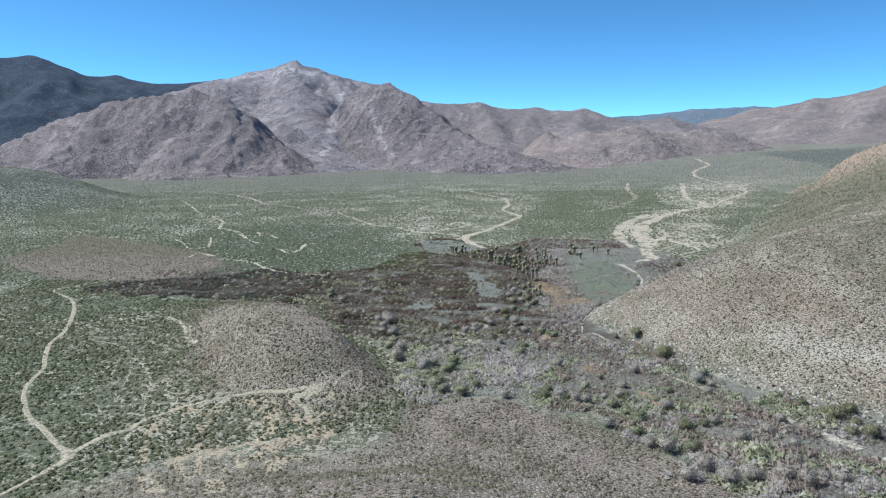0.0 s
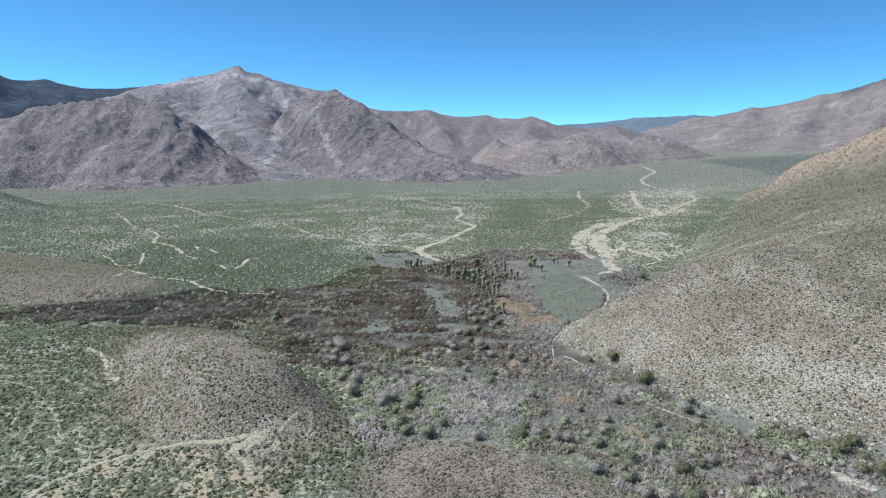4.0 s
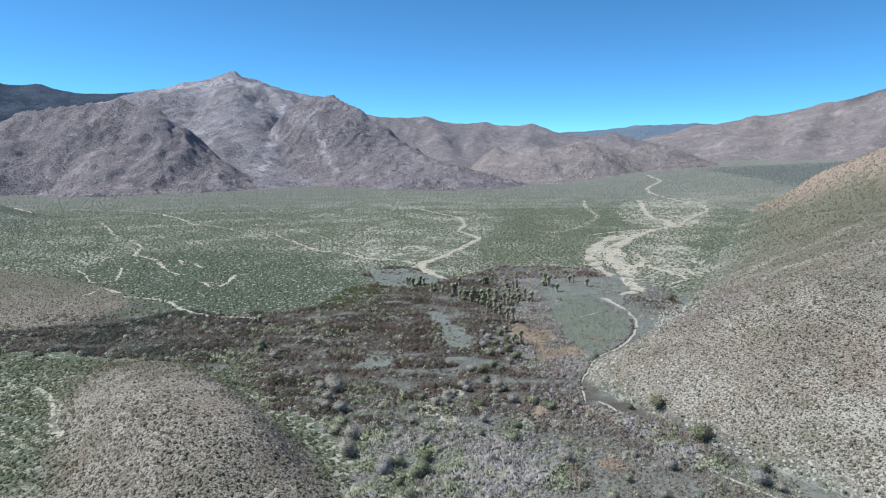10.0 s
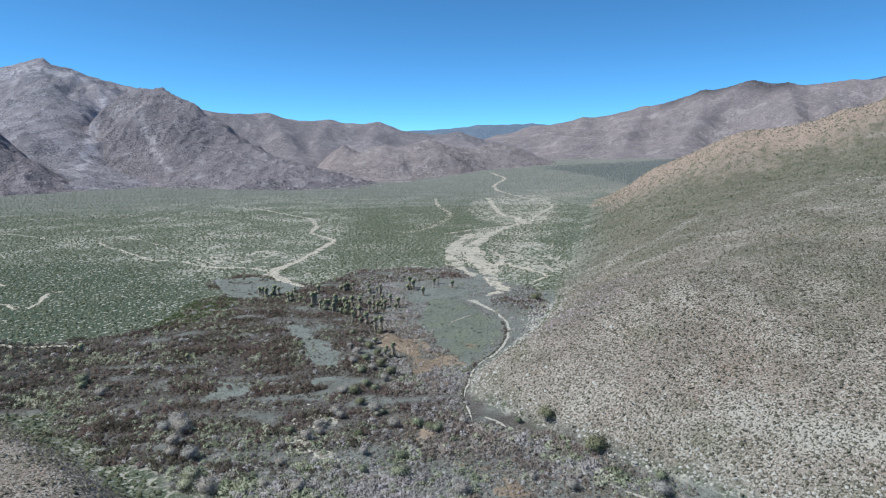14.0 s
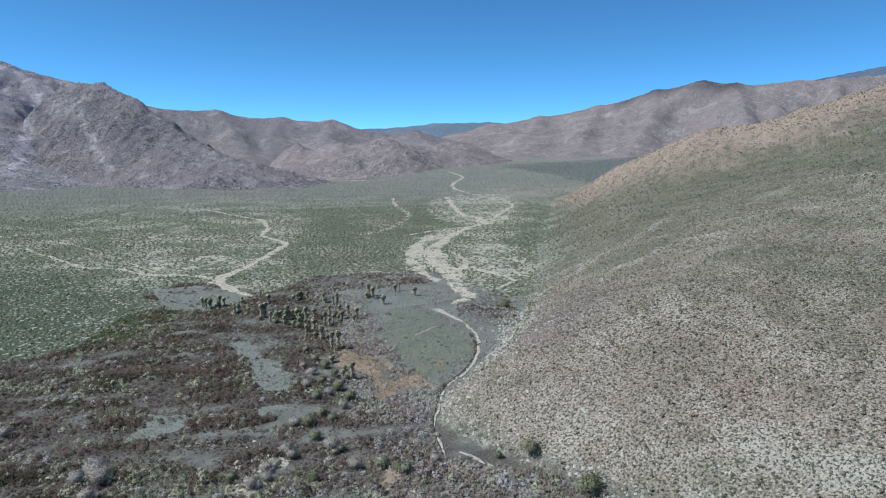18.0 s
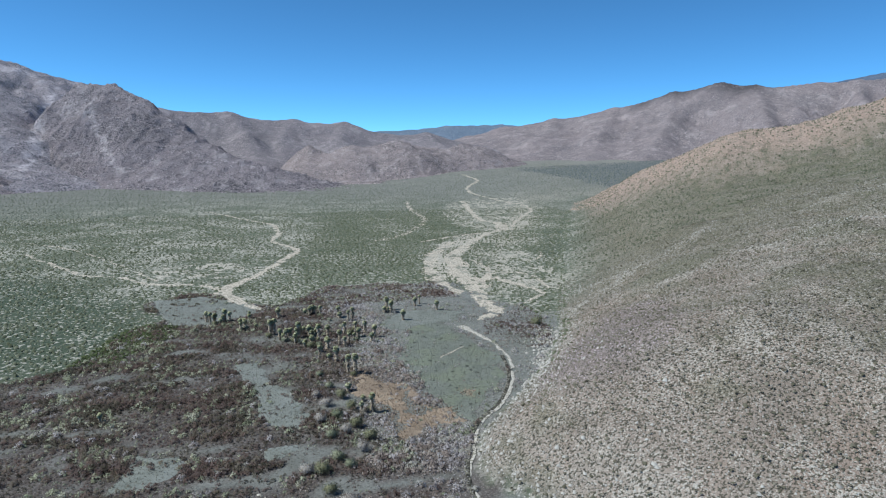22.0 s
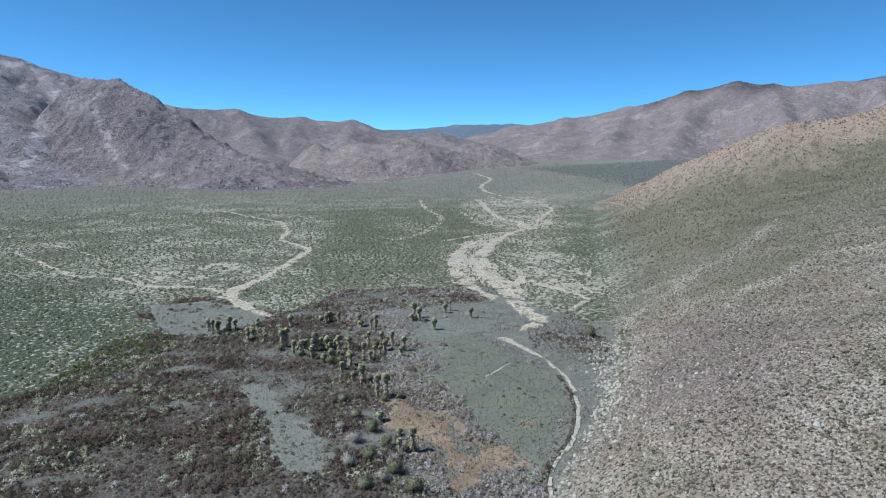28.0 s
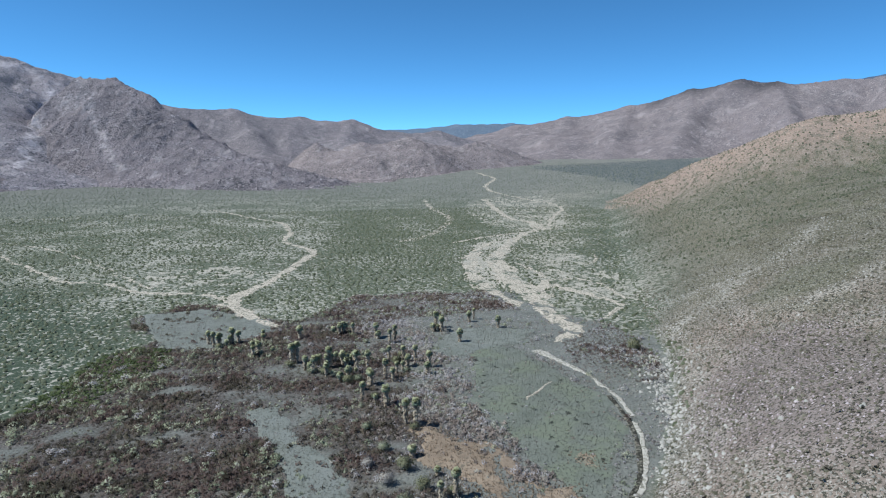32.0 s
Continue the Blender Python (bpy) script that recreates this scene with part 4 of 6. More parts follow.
GULLIES_WEST = [[(-631, 1259, 4), (-585, 1192, 4), (-545, 1127, 4), (-491, 1044, 3), (-467, 1031, 3), (-426, 972, 4.5), (-402, 905, 5), (-381, 884, 4.5), (-351, 851, 5), (-327, 810, 5), (-305, 784, 4), (-287, 772, 3)],
                [(-300, 664, 2), (-271, 658, 3), (-257, 648, 4.5), (-247, 643, 4), (-235, 626, 4), (-215, 607, 4), (-197, 599, 3), (-182, 595, 2.6), (-162, 593, 3), (-151, 585, 2)],
                [(-339, 665, 2), (-335, 672, 4), (-337, 690, 2), (-338, 702, 4), (-320, 684, 5), (-309, 676, 2)], [(-996, 1580, 6), (-896, 1478, 6)],
                [(-876, 1557, 4), (-764, 1518, 4), (-678, 1485, 5), (-574, 1401, 5), (-502, 1307, 5.5), (-457, 1236, 6), (-399, 1197, 4), (-354, 1144, 3)],
                [(-221, 773, 3), (-231, 764, 4), (-228, 733, 3), (-230, 709, 2.5)], [(-329, 862, 4), (-314, 833, 3), (-300, 832, 3), (-284, 808, 3)], [(-264, 733, 3), (-250, 727, 5), (-240, 709, 4)],
                [(-376, 812, 3), (-361, 786, 4), (-346, 742, 3), (-361, 729, 3), (-387, 763, 3), (-416, 799, 2)]]
STREAM = [(124, 650, 6), (128, 628, 4), (131, 607, 3.4), (130, 580, 3), (124, 556, 3), (114, 533, 2.6), (101, 512, 2.2), (82, 492, 1.9), (68, 465, 1.8), (61, 442, 1.8), (57, 416, 1.6)]
BED = [(64, 420, 1.6), (76, 398, 2.2), (82, 378, 2.2), (92, 350, 1.4), (112, 322, 1.5), (128, 300, 2.5), (143, 279, 5), (156, 257, 9), (190, 222, 10), (240, 160, 12)]
ROAD_A = [(-190, 190, 2), (-181, 209, 2.2), (-178, 222, 2.4), (-175, 239, 4.4), (-187, 249, 3), (-206, 265, 2.8), (-223, 278, 2.6), (-241, 299, 2.6), (-251, 315, 2.4), (-259, 338, 2.6), (-271, 356, 3), (-286, 381, 3), (-292, 400, 3), (-300, 419, 3), (-326, 464, 3), (-349, 493, 2.6), (-384, 521, 2.6), (-370, 542, 2), (-353, 578, 1.6)]
ROAD_B = [(-176, 240, 4), (-175, 250, 3), (-171, 260, 4), (-164, 265, 2.4), (-164, 271, 2.4), (-161, 278, 2), (-157, 283, 2), (-153, 288, 2), (-151, 292, 2.8), (-147, 294, 2.6), (-142, 297, 2.2), (-136, 298, 1.6), (-129, 299, 1.6), (-116, 299, 1.4), (-103, 297, 2), (-96, 298, 3), (-85, 302, 2.4)]
SAND_A = [(-85, 302, 4), (-89, 296, 6), (-95, 293, 4), (-94, 288, 2), (-88, 283, 3), (-83, 272, 1)]
SAND_B = [(-73, 322, 1), (-78, 311, 1.4), (-80, 303, 1)]
PATH_A = [(-239, 444, 1.4), (-220, 424, 1.8), (-208, 407, 2), (-198, 389, 2.2), (-184, 373, 3)]
RILLS = [[(-268, 393), (-241, 381), (-219, 363), (-209, 352), (-194, 334), (-184, 320), (-173, 311), (-161, 306), (-158, 308)], [(-209, 401), (-210, 386), (-200, 365), (-199, 353), (-197, 340)], [(-184, 330), (-176, 322), (-170, 308), (-156, 294)], [(-164, 320), (-158, 308)], [(-182, 318), (-180, 307), (-173, 293), (-172, 287)], [(-224, 355), (-214, 333), (-204, 314)], [(-223, 345), (-220, 327)], [(-215, 355), (-205, 334), (-199, 315), (-190, 297)], [(-176, 368), (-200, 377)], [(-72, 324), (-68, 310), (-67, 296)], [(-155, 304), (-142, 297)], [(-210, 411), (-200, 400), (-195, 386)], [(-115, 278), (-108, 267), (-99, 251)]]
BARS = [[(176, 935), (212, 996), (212, 965), (200, 915), (182, 836), (167, 796), (163, 834), (162, 882)],
        [(217, 1031), (258, 1081), (295, 1101), (270, 1030), (248, 987), (217, 934), (212, 955), (217, 995)],
        [(335, 1120), (305, 1250), (335, 1400), (400, 1600), (520, 1760), (620, 1700), (575, 1480), (490, 1330), (415, 1180)],
        [(226, 750), (222, 860), (240, 950), (300, 1040), (330, 1030), (300, 900), (275, 800), (250, 745)],
        [(-110, 850), (-130, 930), (-60, 980), (-5, 930), (-25, 860), (-60, 850)]]
braided("sandy_wash", WASH_A, M_SAND, "pale dry sandy wash winding over the plain", 1.5, 0.9, 0.12, seed=2)
braided("sandy_wash", WASH_AL, M_SAND, "narrow pale sandy side channel on the plain", 1.5, 1.3, 0.25, seed=3)
braided("sandy_wash", WASH_B, M_SAND, "broad pale sandy river wash below the hill", 1.2, 1.0, 0.3, seed=4)
braided("sandy_wash", WASH_BR, M_SAND, "branch of the broad wash at the hill's foot", 1.3, 0.9, 0.16, seed=5, lift=0.2)
braided("sandy_wash", WASH_BM, M_SAND, "braided strand of the broad wash", 1.3, 1.0, 0.12, seed=26, lift=0.24)
braided("sandy_wash", WASH_BC, M_SAND, "thin cross channel of the broad wash", 1.3, 1.3, 0.2, seed=27, lift=0.26)
braided("sandy_wash", WASH_BD, M_SAND, "wide western strand of the broad wash", 1.5, 1.3, 0.42, seed=29, lift=0.22)
braided("sandy_wash", WASH_BL, M_SAND, "upper channel of the broad sandy wash", 2.0, 1.0, 0.15, seed=25, lift=0.24)
braided("sandy_wash", WASH_BU, M_SAND, "far branch of the broad sandy wash", 2.4, 1.1, 0.2, seed=6, lift=0.28)
braided("sandy_wash", [(294, 892, 3), (316, 923, 4), (323, 948, 2)], M_SAND, "short sandy thread in the scrub", 1.5, 1.2, 0.2, seed=28)
patch("gravel_bar", BARS[0], M_SANDY, "gravel bars with scattered shrubs between the wash strands", "gravel bar", 0.06, 0.6, seed=12, cell=1.8)
patch("gravel_bar", BARS[1], M_SANDY, "gravel bar beside the upper channel", "gravel bar", 0.08, 0.6, seed=14, cell=1.8)
patch("gravel_bar", BARS[2], M_SANDY, "broad upper gravel bar broken by scattered shrubs", "gravel bar", 0.12, 0.9, seed=13, cell=2.2, holes=0.58)
patch("gravel_bar", BARS[3], M_SANDY, "scrubby gravel flat beside the broad wash", "gravel bar", 0.12, 0.8, seed=17, cell=1.6, holes=0.62)
patch("gravel_bar", BARS[4], M_SANDY, "pale gravelly flat between the plain's two channels", "gravel bar", 0.12, 0.9, seed=18, cell=1.6, holes=0.62)
braided("sandy_wash", [(146, 1088, 6), (158, 1095, 8), (190, 1130, 8), (225, 1190, 8), (276, 1323, 10), (290, 1420, 9), (303, 1534, 9), (335, 1700, 8)], M_SAND, "thin broken sandy channel on the green plain", 1.8, 1.4, 0.25, seed=9)
for k, line in enumerate(GULLIES_WEST):
    braided("sandy_gully", line, M_SAND, "narrow pale sandy gully among green scrub", 1.1 if line[0][1] < 1100 else 1.7, 1.1, 0.12, seed=31 + k)
braided("sandy_wash", [(-347, 1230, 3), (-231, 1116, 4), (-184, 1037, 4), (-104, 878, 4)], M_SAND, "thin pale sandy thread across the scrub plain", 1.6, 1.5, 0.4, seed=51)
for k, line in enumerate(RILLS):
    ribbon("sandy_rill", [(a, b, 0.8) for a, b in line], M_ROAD, "narrow pale rill between green shrubs", "dry wash", 0.8, ragged=1.0, seed=41 + k, gaps=0.25, wiggle=9)
for k, spot in enumerate(([(-134, 219), (-126, 221), (-114, 204), (-124, 205)], [(-105, 214), (-96, 212), (-87, 190), (-97, 194)], [(-146, 241), (-142, 244), (-137, 234), (-141, 232)])):
    patch("bare_sand", spot, M_BARE, "bare tan sandy ground between low shrubs", "bare sand", 0.08, 0.35, seed=61 + k, cell=0.8)
ribbon("stream", STREAM, M_SILT, "pale sandy stream bed curving below the hill", "stream bed", 0.8, ragged=1.2, seed=10, slim=0.68, holes=0.08, wiggle=3.5, lift=0.2)
# a flat dark strip along the bank's line, with no cut shaped
ribbon("stream_bank", [(x - 0.5 * w - 0.9, y + 0.6, 2.0) for x, y, w in STREAM[3:]], M_BANK, "flat dark strip along the bank of the stream bed", "stream bank", 1.5, ragged=0.5, seed=11, lift=0.26)
ribbon("stream", BED, M_SILT, "broken pale stream bed along the rocky slope", "stream bed", 1.2, ragged=1.1, seed=12, lift=0.2, gaps=0.15, holes=0.3)
ribbon("side_channel", [(90, 586, 1.0), (95, 591, 1.6), (103, 598, 1.4), (110, 604, 1.0)], M_SAND, "short sandy runnel in the meadow", "stream bed", 0.8, ragged=1.1, seed=13, wiggle=6)
ribbon("dirt_road", ROAD_A,
       M_ROAD, "pale sandy dirt road winding through scrub", "road", 2, ragged=0.25, seed=14)
ribbon("dirt_road", ROAD_B, M_ROAD, "faint sandy track branching from the dirt road", "road", 2, ragged=0.5, seed=15)
braided("bare_sand", SAND_A, M_ROAD, "bare sandy clearing at the track's end", 0.7, 1.0, 0.2, seed=16, category="bare sand")
braided("bare_sand", SAND_B, M_ROAD, "bare sandy streak among low shrubs", 0.7, 1.2, 0.2, seed=17, category="bare sand")
patch("bare_sand", [(-150, 288), (-96, 292), (-70, 304), (-60, 272), (-80, 226), (-110, 214), (-140, 238), (-158, 262)], M_BARE, "bare tan sandy ground broken by low shrubs", "bare sand", 0.08, 0.8, seed=64, cell=0.9, holes=0.55)
ribbon("footpath", PATH_A, M_ROAD, "short pale footpath beside the knoll", "path", 1.2, ragged=0.8, seed=18, wiggle=9)
patch("meadow", [(107, 664), (120, 648), (125, 605), (117, 556), (98, 518), (77, 492), (70, 515), (66, 552), (66, 583), (74, 616), (90, 650)], M_MEADOW, "low grey-green meadow beside the stream", "meadow", seed=3)
patch("meadow", [(-33, 611), (-15, 610), (-11, 586), (-4, 552), (4, 525), (-1, 512), (-14, 519), (-18, 539), (-22, 565), (-28, 595)], M_GREY, "silvery sedge clearing in the brown thicket", "meadow", seed=4)
patch("meadow", [(-75, 474), (-66, 504), (-50, 499), (-46, 488), (-60, 475)], M_GREY, "small silvery clearing in the thicket", "meadow", seed=5)
patch("meadow", [(-92, 788), (-62, 800), (-36, 780), (-12, 748), (-15, 725), (-40, 698), (-74, 708), (-85, 740)], M_GREY, "grey flat beside the sandy wash mouth", "meadow", seed=6)
patch("meadow", [(62, 668), (78, 690), (110, 700), (140, 690), (128, 664), (100, 655), (80, 650)], M_GREY, "grey sedge flat north of the meadow", "meadow", seed=8)
patch("dry_grass", [(31, 584), (43, 577), (49, 560), (60, 540), (55, 526), (77, 514), (72, 500), (54, 493), (42, 484), (36, 498), (38, 516), (34, 541)], M_ORANGE, "patch of rusty orange dry grass", "dry grass", 0.18, 1.2, seed=7, holes=0.12)
patch("stony_clearing", [(-15, 459), (-6, 436), (-11, 413), (-8, 394), (-23, 399), (-29, 428), (-24, 442)], M_SANDY, "pale stony clearing with low shrubs in the thicket", "bare ground", 0.15, 0.4, seed=19, cell=0.9, holes=0.5)
patch("dry_grass", [(86, 537), (95, 531), (91, 521), (84, 526)], M_ORANGE, "small patch of rusty dry grass in the meadow", "dry grass", seed=15)
patch("meadow", [(-17, 493), (-2, 495), (1, 488), (-9, 481), (-18, 480)], M_GREY, "small silvery clearing in the thicket", "meadow", seed=16)
patch("dry_grass", [(19, 429), (31, 435), (29, 410), (19, 399)], M_ORANGE, "small patch of rusty dry grass", "dry grass", seed=9, ragged=1.0, holes=0.35)
patch("dry_grass", [(48, 370), (60, 368), (62, 348), (52, 346)], M_ORANGE, "small patch of rusty dry grass", "dry grass", seed=10, ragged=1.0, holes=0.35)
patch("dry_grass", [(72, 320), (84, 318), (92, 296), (80, 298)], M_ORANGE, "small patch of rusty dry grass", "dry grass", seed=11, ragged=1.0, holes=0.35)


# ---- scrub, brush and stones ----
rng = np.random.default_rng(7)


def face_out(V, F, N):
    """Turn each triangle so that it faces the way its corners' normals do."""
    V, F = np.asarray(V, float), np.asarray(F)
    g = np.cross(V[F[:, 1]] - V[F[:, 0]], V[F[:, 2]] - V[F[:, 0]])
    wrong = (g * N[F].sum(1)).sum(1) < 0
    F = F.copy()
    F[wrong] = F[wrong][:, ::-1]
    return F


def shrub_shape(sides=5):
    a = np.arange(sides) * 2 * np.pi / sides + rng.uniform(0, 1)
    low = np.column_stack([np.cos(a) * 0.75, np.sin(a) * 0.75, np.full(sides, -0.15)])
    r = rng.uniform(0.75, 1.2, sides)
    mid = np.column_stack([np.cos(a + 0.4) * r, np.sin(a + 0.4) * r, rng.uniform(0.35, 0.75, sides)])
    top = np.array([[rng.uniform(-0.3, 0.3), rng.uniform(-0.3, 0.3), rng.uniform(0.85, 1.15)]])
    k = np.arange(sides)
    n = (k + 1) % sides
    F = np.vstack([np.stack([k, n, sides + k], 1), np.stack([n, sides + n, sides + k], 1), np.stack([sides + k, sides + n, 0 * k + 2 * sides], 1)])
    return np.vstack([low, mid, top]), F


def rock_shape():
    """A wedge of stone with a short crest."""
    a = np.arange(4) * np.pi / 2 + rng.uniform(-0.3, 0.3, 4)
    low = np.column_stack([np.cos(a), np.sin(a) * rng.uniform(0.6, 1.0), np.full(4, -0.2)])
    crest = np.array([[0.45, 0.05, 0.7], [-0.4, -0.05, 0.6]]) + rng.uniform(-0.22, 0.22, (2, 3))
    return np.vstack([low, crest]), np.array([(0, 1, 4), (1, 5, 4), (1, 2, 5), (2, 3, 5), (3, 4, 5), (3, 0, 4)])


def mound_shape():
    """A low dome of leaves for shrubs far from the way."""
    V, F = rock_shape()
    V[4:, 2] += 0.3
    V[4:, :2] *= 1.2
    return V, F


def brush_shape(blades=23, size=0.49, twigs=0.65):
    """A loose dome of leafy sprays and twigs with gaps between them."""
    V, F = [], []
    for k in range(blades):
        a, h = rng.uniform(0, 2 * np.pi), rng.uniform(0.0, 1.0)
        r = np.sqrt(max(0.04, 1 - h * h)) * rng.uniform(0.45, 1.1)
        p = np.array([np.cos(a) * r, np.sin(a) * r, h * rng.uniform(0.7, 1.0)])
        face = np.array([np.cos(a) * r, np.sin(a) * r, 0.5 + h]) + rng.normal(0, 0.4, 3)
        face /= np.linalg.norm(face)
        u = np.cross(face, rng.normal(0, 1, 3))
        u /= np.linalg.norm(u)
        v = np.cross(face, u)
        s = size * rng.uniform(0.6, 1.3)
        if k < blades * twigs:
            V += [p - u * s * 0.22 - face * s * 0.6, p + u * s * 0.22 - face * s * 0.6, p + face * s * 1.1 + v * s * rng.uniform(-0.4, 0.4)]
        else:
            V += [p - u * s * 0.6 - v * s * 0.4, p + u * s * 0.6 - v * s * 0.35, p + v * s * 0.8 + face * s * 0.3]
        F.append((3 * k, 3 * k + 1, 3 * k + 2))
    return np.array(V), np.array(F)


def tuft_shape(blades=7):
    V, F = [], []
    for k in range(blades):
        a = rng.uniform(0, 2 * np.pi)
        d = np.array([np.cos(a), np.sin(a), 0.0])
        s = np.array([-d[1], d[0], 0.0])
        root = d * rng.uniform(0, 0.4)
        V += [root - s * 0.16, root + s * 0.16, root + d * rng.uniform(0.2, 0.7) + [0, 0, rng.uniform(0.7, 1.2)]]
        F.append((3 * k, 3 * k + 1, 3 * k + 2))
    return np.array(V), np.array(F)


def sown(box, spacing):
    """Places on a shaken grid."""
    xs, ys = np.arange(box[0], box[1], spacing), np.arange(box[2], box[3], spacing)
    X, Y = np.meshgrid(xs, ys)
    j = rng.uniform(-0.55, 0.55, (2, *X.shape)) * spacing
    return (X + j[0]).ravel(), (Y + j[1]).ravel()


def in_reach(x, y):
    """The wedge of land that comes into view along the way."""
    return (x > -45 - 0.84 * y) & (y > 120 + 0.0 * x) & ((x < 60 + 1.1 * y) | (y > 190))


def scatter(name, x, y, size, shapes, material, label, category, tall=(0.7, 1.1), kind="stuff"):
    z = ground_z(x, y)
    pick = rng.integers(0, len(shapes), len(x))
    turn = rng.uniform(0, 2 * np.pi, len(x))
    high = rng.uniform(*tall, len(x))
    Vs, Ns, Fs, base = [], [], [], 0
    for k, (V, F) in enumerate(shapes):
        N = V + [0, 0, 0.55]
        F = face_out(V, F, N)
        i = np.nonzero(pick == k)[0]
        c, s = np.cos(turn[i])[:, None], np.sin(turn[i])[:, None]
        P = np.stack([V[:, 0] * c - V[:, 1] * s, V[:, 0] * s + V[:, 1] * c, V[None, :, 2] * high[i][:, None]], -1) * size[i][:, None, None]
        P += np.stack([x[i], y[i], z[i]], -1)[:, None, :]
        Q = np.stack([N[:, 0] * c - N[:, 1] * s, N[:, 0] * s + N[:, 1] * c, N[None, :, 2] + 0 * c], -1)
        Ns.append(Q.reshape(-1, 3))
        Vs.append(P.reshape(-1, 3))
        Fs.append((F[None] + (np.arange(len(i)) * len(V))[:, None, None] + base).reshape(-1, 3))
        base += len(i) * len(V)
    soft = category != "stones"  # leaves catch the light like the round of their bush
    N = np.vstack(Ns)
    N = N / np.linalg.norm(N, axis=1)[:, None] if soft else None
    return tagged(new(name, mesh_from(name, np.vstack(Vs), np.vstack(Fs), material, soft, N)), label, category, kind=kind)


SANDS = [WASH_A, WASH_AL, WASH_B, WASH_BD, WASH_BL, WASH_BM, WASH_BR, WASH_BC, WASH_BU, *GULLIES_WEST, STREAM, BED, ROAD_A, ROAD_B, SAND_A, SAND_B, PATH_A] + [[(a, b, 0.6) for a, b in line] for line in RILLS]


def off_sand(x, y):
    ok = np.ones(len(x), bool)
    for bar in BARS:
        ok &= ~inside(x + 0.5 * fray(x, y), y, bar) | (rng.uniform(0, 1, len(x)) < 0.6)
    for line in SANDS:
        d, along, _ = near_line(x, y, line)
        ok &= d > 0.34 * np.interp(along, np.arange(len(line)), [p[2] for p in line]) + 0.7
    return ok


ROCKS = [rock_shape() for _ in range(10)]
BRUSH = [brush_shape() for _ in range(10)]
TUFTS = [tuft_shape() for _ in range(8)]
CLUMPS = [shrub_shape(3) for _ in range(10)]
MOUNDS = [mound_shape() for _ in range(10)]
SPRIGS = CLUMPS[:6] + [brush_shape(8, 0.85, 0.3) for _ in range(8)]

# hill side: dark dots of scrub and pale stones
x, y = sown((60, 560, 170, 760), 2.35)
d = hill_distance(x, y)
patchy = fbm(x / 40, y / 40, 61, 4)
keep = (d > 1) & (d < 270) & (rng.uniform(0, 1, len(x)) < 0.66 + 1.7 * (patchy - 0.4)) & in_reach(x, y)
x, y = x[keep], y[keep]
scatter("hill_scrub", x, y, rng.uniform(0.1, 1.0, len(x)) ** 2 * 0.7 + 0.36, SPRIGS, M_SCRUB, "low dark desert shrubs dotted over the hillside", "shrubs")
x, y = sown((200, 1250, 160, 1560), 4.7)
d = hill_distance(x, y)
keep = (d > 4 + 25 * rng.uniform(0, 1, len(x))) & ((d >= 270) | (y > 760) | (x > 560)) & (rng.uniform(0, 1, len(x)) < (0.62 + 1.5 * (fbm(x / 60, y / 60, 62, 4) - 0.4)) * (1 - 0.35 * smooth(d, 350, 700))) & (d < 750)
x, y = x[keep], y[keep]
scatter("hill_scrub", x, y, rng.uniform(0.1, 1.0, len(x)) ** 1.6 * 0.95 + 0.7, MOUNDS, M_SLOPE, "rounded dark shrubs dotted over the upper slope", "shrubs")
x, y = sown((60, 560, 190, 740), 1.75)
d = hill_distance(x, y)
bare = fbm(x / 30 + 7, y / 30, 63, 4)
rocky = sum(np.exp(-((near_line(x, y, line)[0] / 9) ** 2)) for line in RIBS)
keep = (d > 0.5) & (d < 300) & (rng.uniform(0, 1, len(x)) < np.where(inside(x, y, MAUVE), 0.8, 1.0)) & (rng.uniform(0, 1, len(x)) < 0.46 + 1.9 * (bare - 0.45) + 0.8 * rocky + 0.75 * np.exp(-d / (12 + 16 * smooth(y, 300, 380) * smooth(-y, -540, -480)))) & in_reach(x, y)
x, y = x[keep], y[keep]
pink = inside(x + 0.4 * fray(x, y), y + 0.4 * fray(x, y), MAUVE)
rib = ~pink & (rng.uniform(0, 1, len(x)) < sum(np.exp(-((near_line(x + 0.4 * fray(x, y), y, line)[0] / 13) ** 2)) for line in RIBS) * 0.7 * smooth(fbm(x / 8, y / 8, 85, 3), 0.35, 0.55))
s = ~pink & ~rib
scatter("hill_stones", x[s], y[s], rng.uniform(0.1, 1.0, s.sum()) ** 2 * 0.5 + 0.2, ROCKS, M_ROCK, "pale granite stones strewn over the hillside", "stones")
scatter("hill_stones", x[pink], y[pink], rng.uniform(0.1, 1.0, pink.sum()) ** 2 * 0.5 + 0.2, ROCKS, M_MAUVEROCK, "mauve-pink weathered stones in a patch on the hillside", "stones")
scatter("hill_stones", x[rib], y[rib], rng.uniform(0.1, 1.0, rib.sum()) ** 2 * 0.65 + 0.25, ROCKS, M_PALEROCK, "bleached stones along the hillside's rocky ribs", "stones")
x, y = sown((50, 270, 220, 640), 1.5)
d = hill_distance(x, y)
keep = (d > 0.3) & (rng.uniform(0, 1, len(x)) < 0.8 * np.exp(-d / (7 + 7 * smooth(y, 330, 400) * smooth(-y, -560, -480))) * smooth(fbm(x / 9, y / 9, 76, 3), 0.3, 0.5))
x, y = x[keep], y[keep]
scatter("toe_stones", x, y, rng.uniform(0.1, 1.0, len(x)) ** 2.5 * 1.1 + 0.25, ROCKS, M_PALEROCK, "pale weathered rocks piled along the foot of the slope", "stones")
CLIFF = [(180, 622), (164, 596), (149, 570), (141, 552), (126, 530), (104, 511)]
x, y = sown((90, 210, 495, 640), 1.7)
out, along, _ = near_line(x, y, CLIFF)
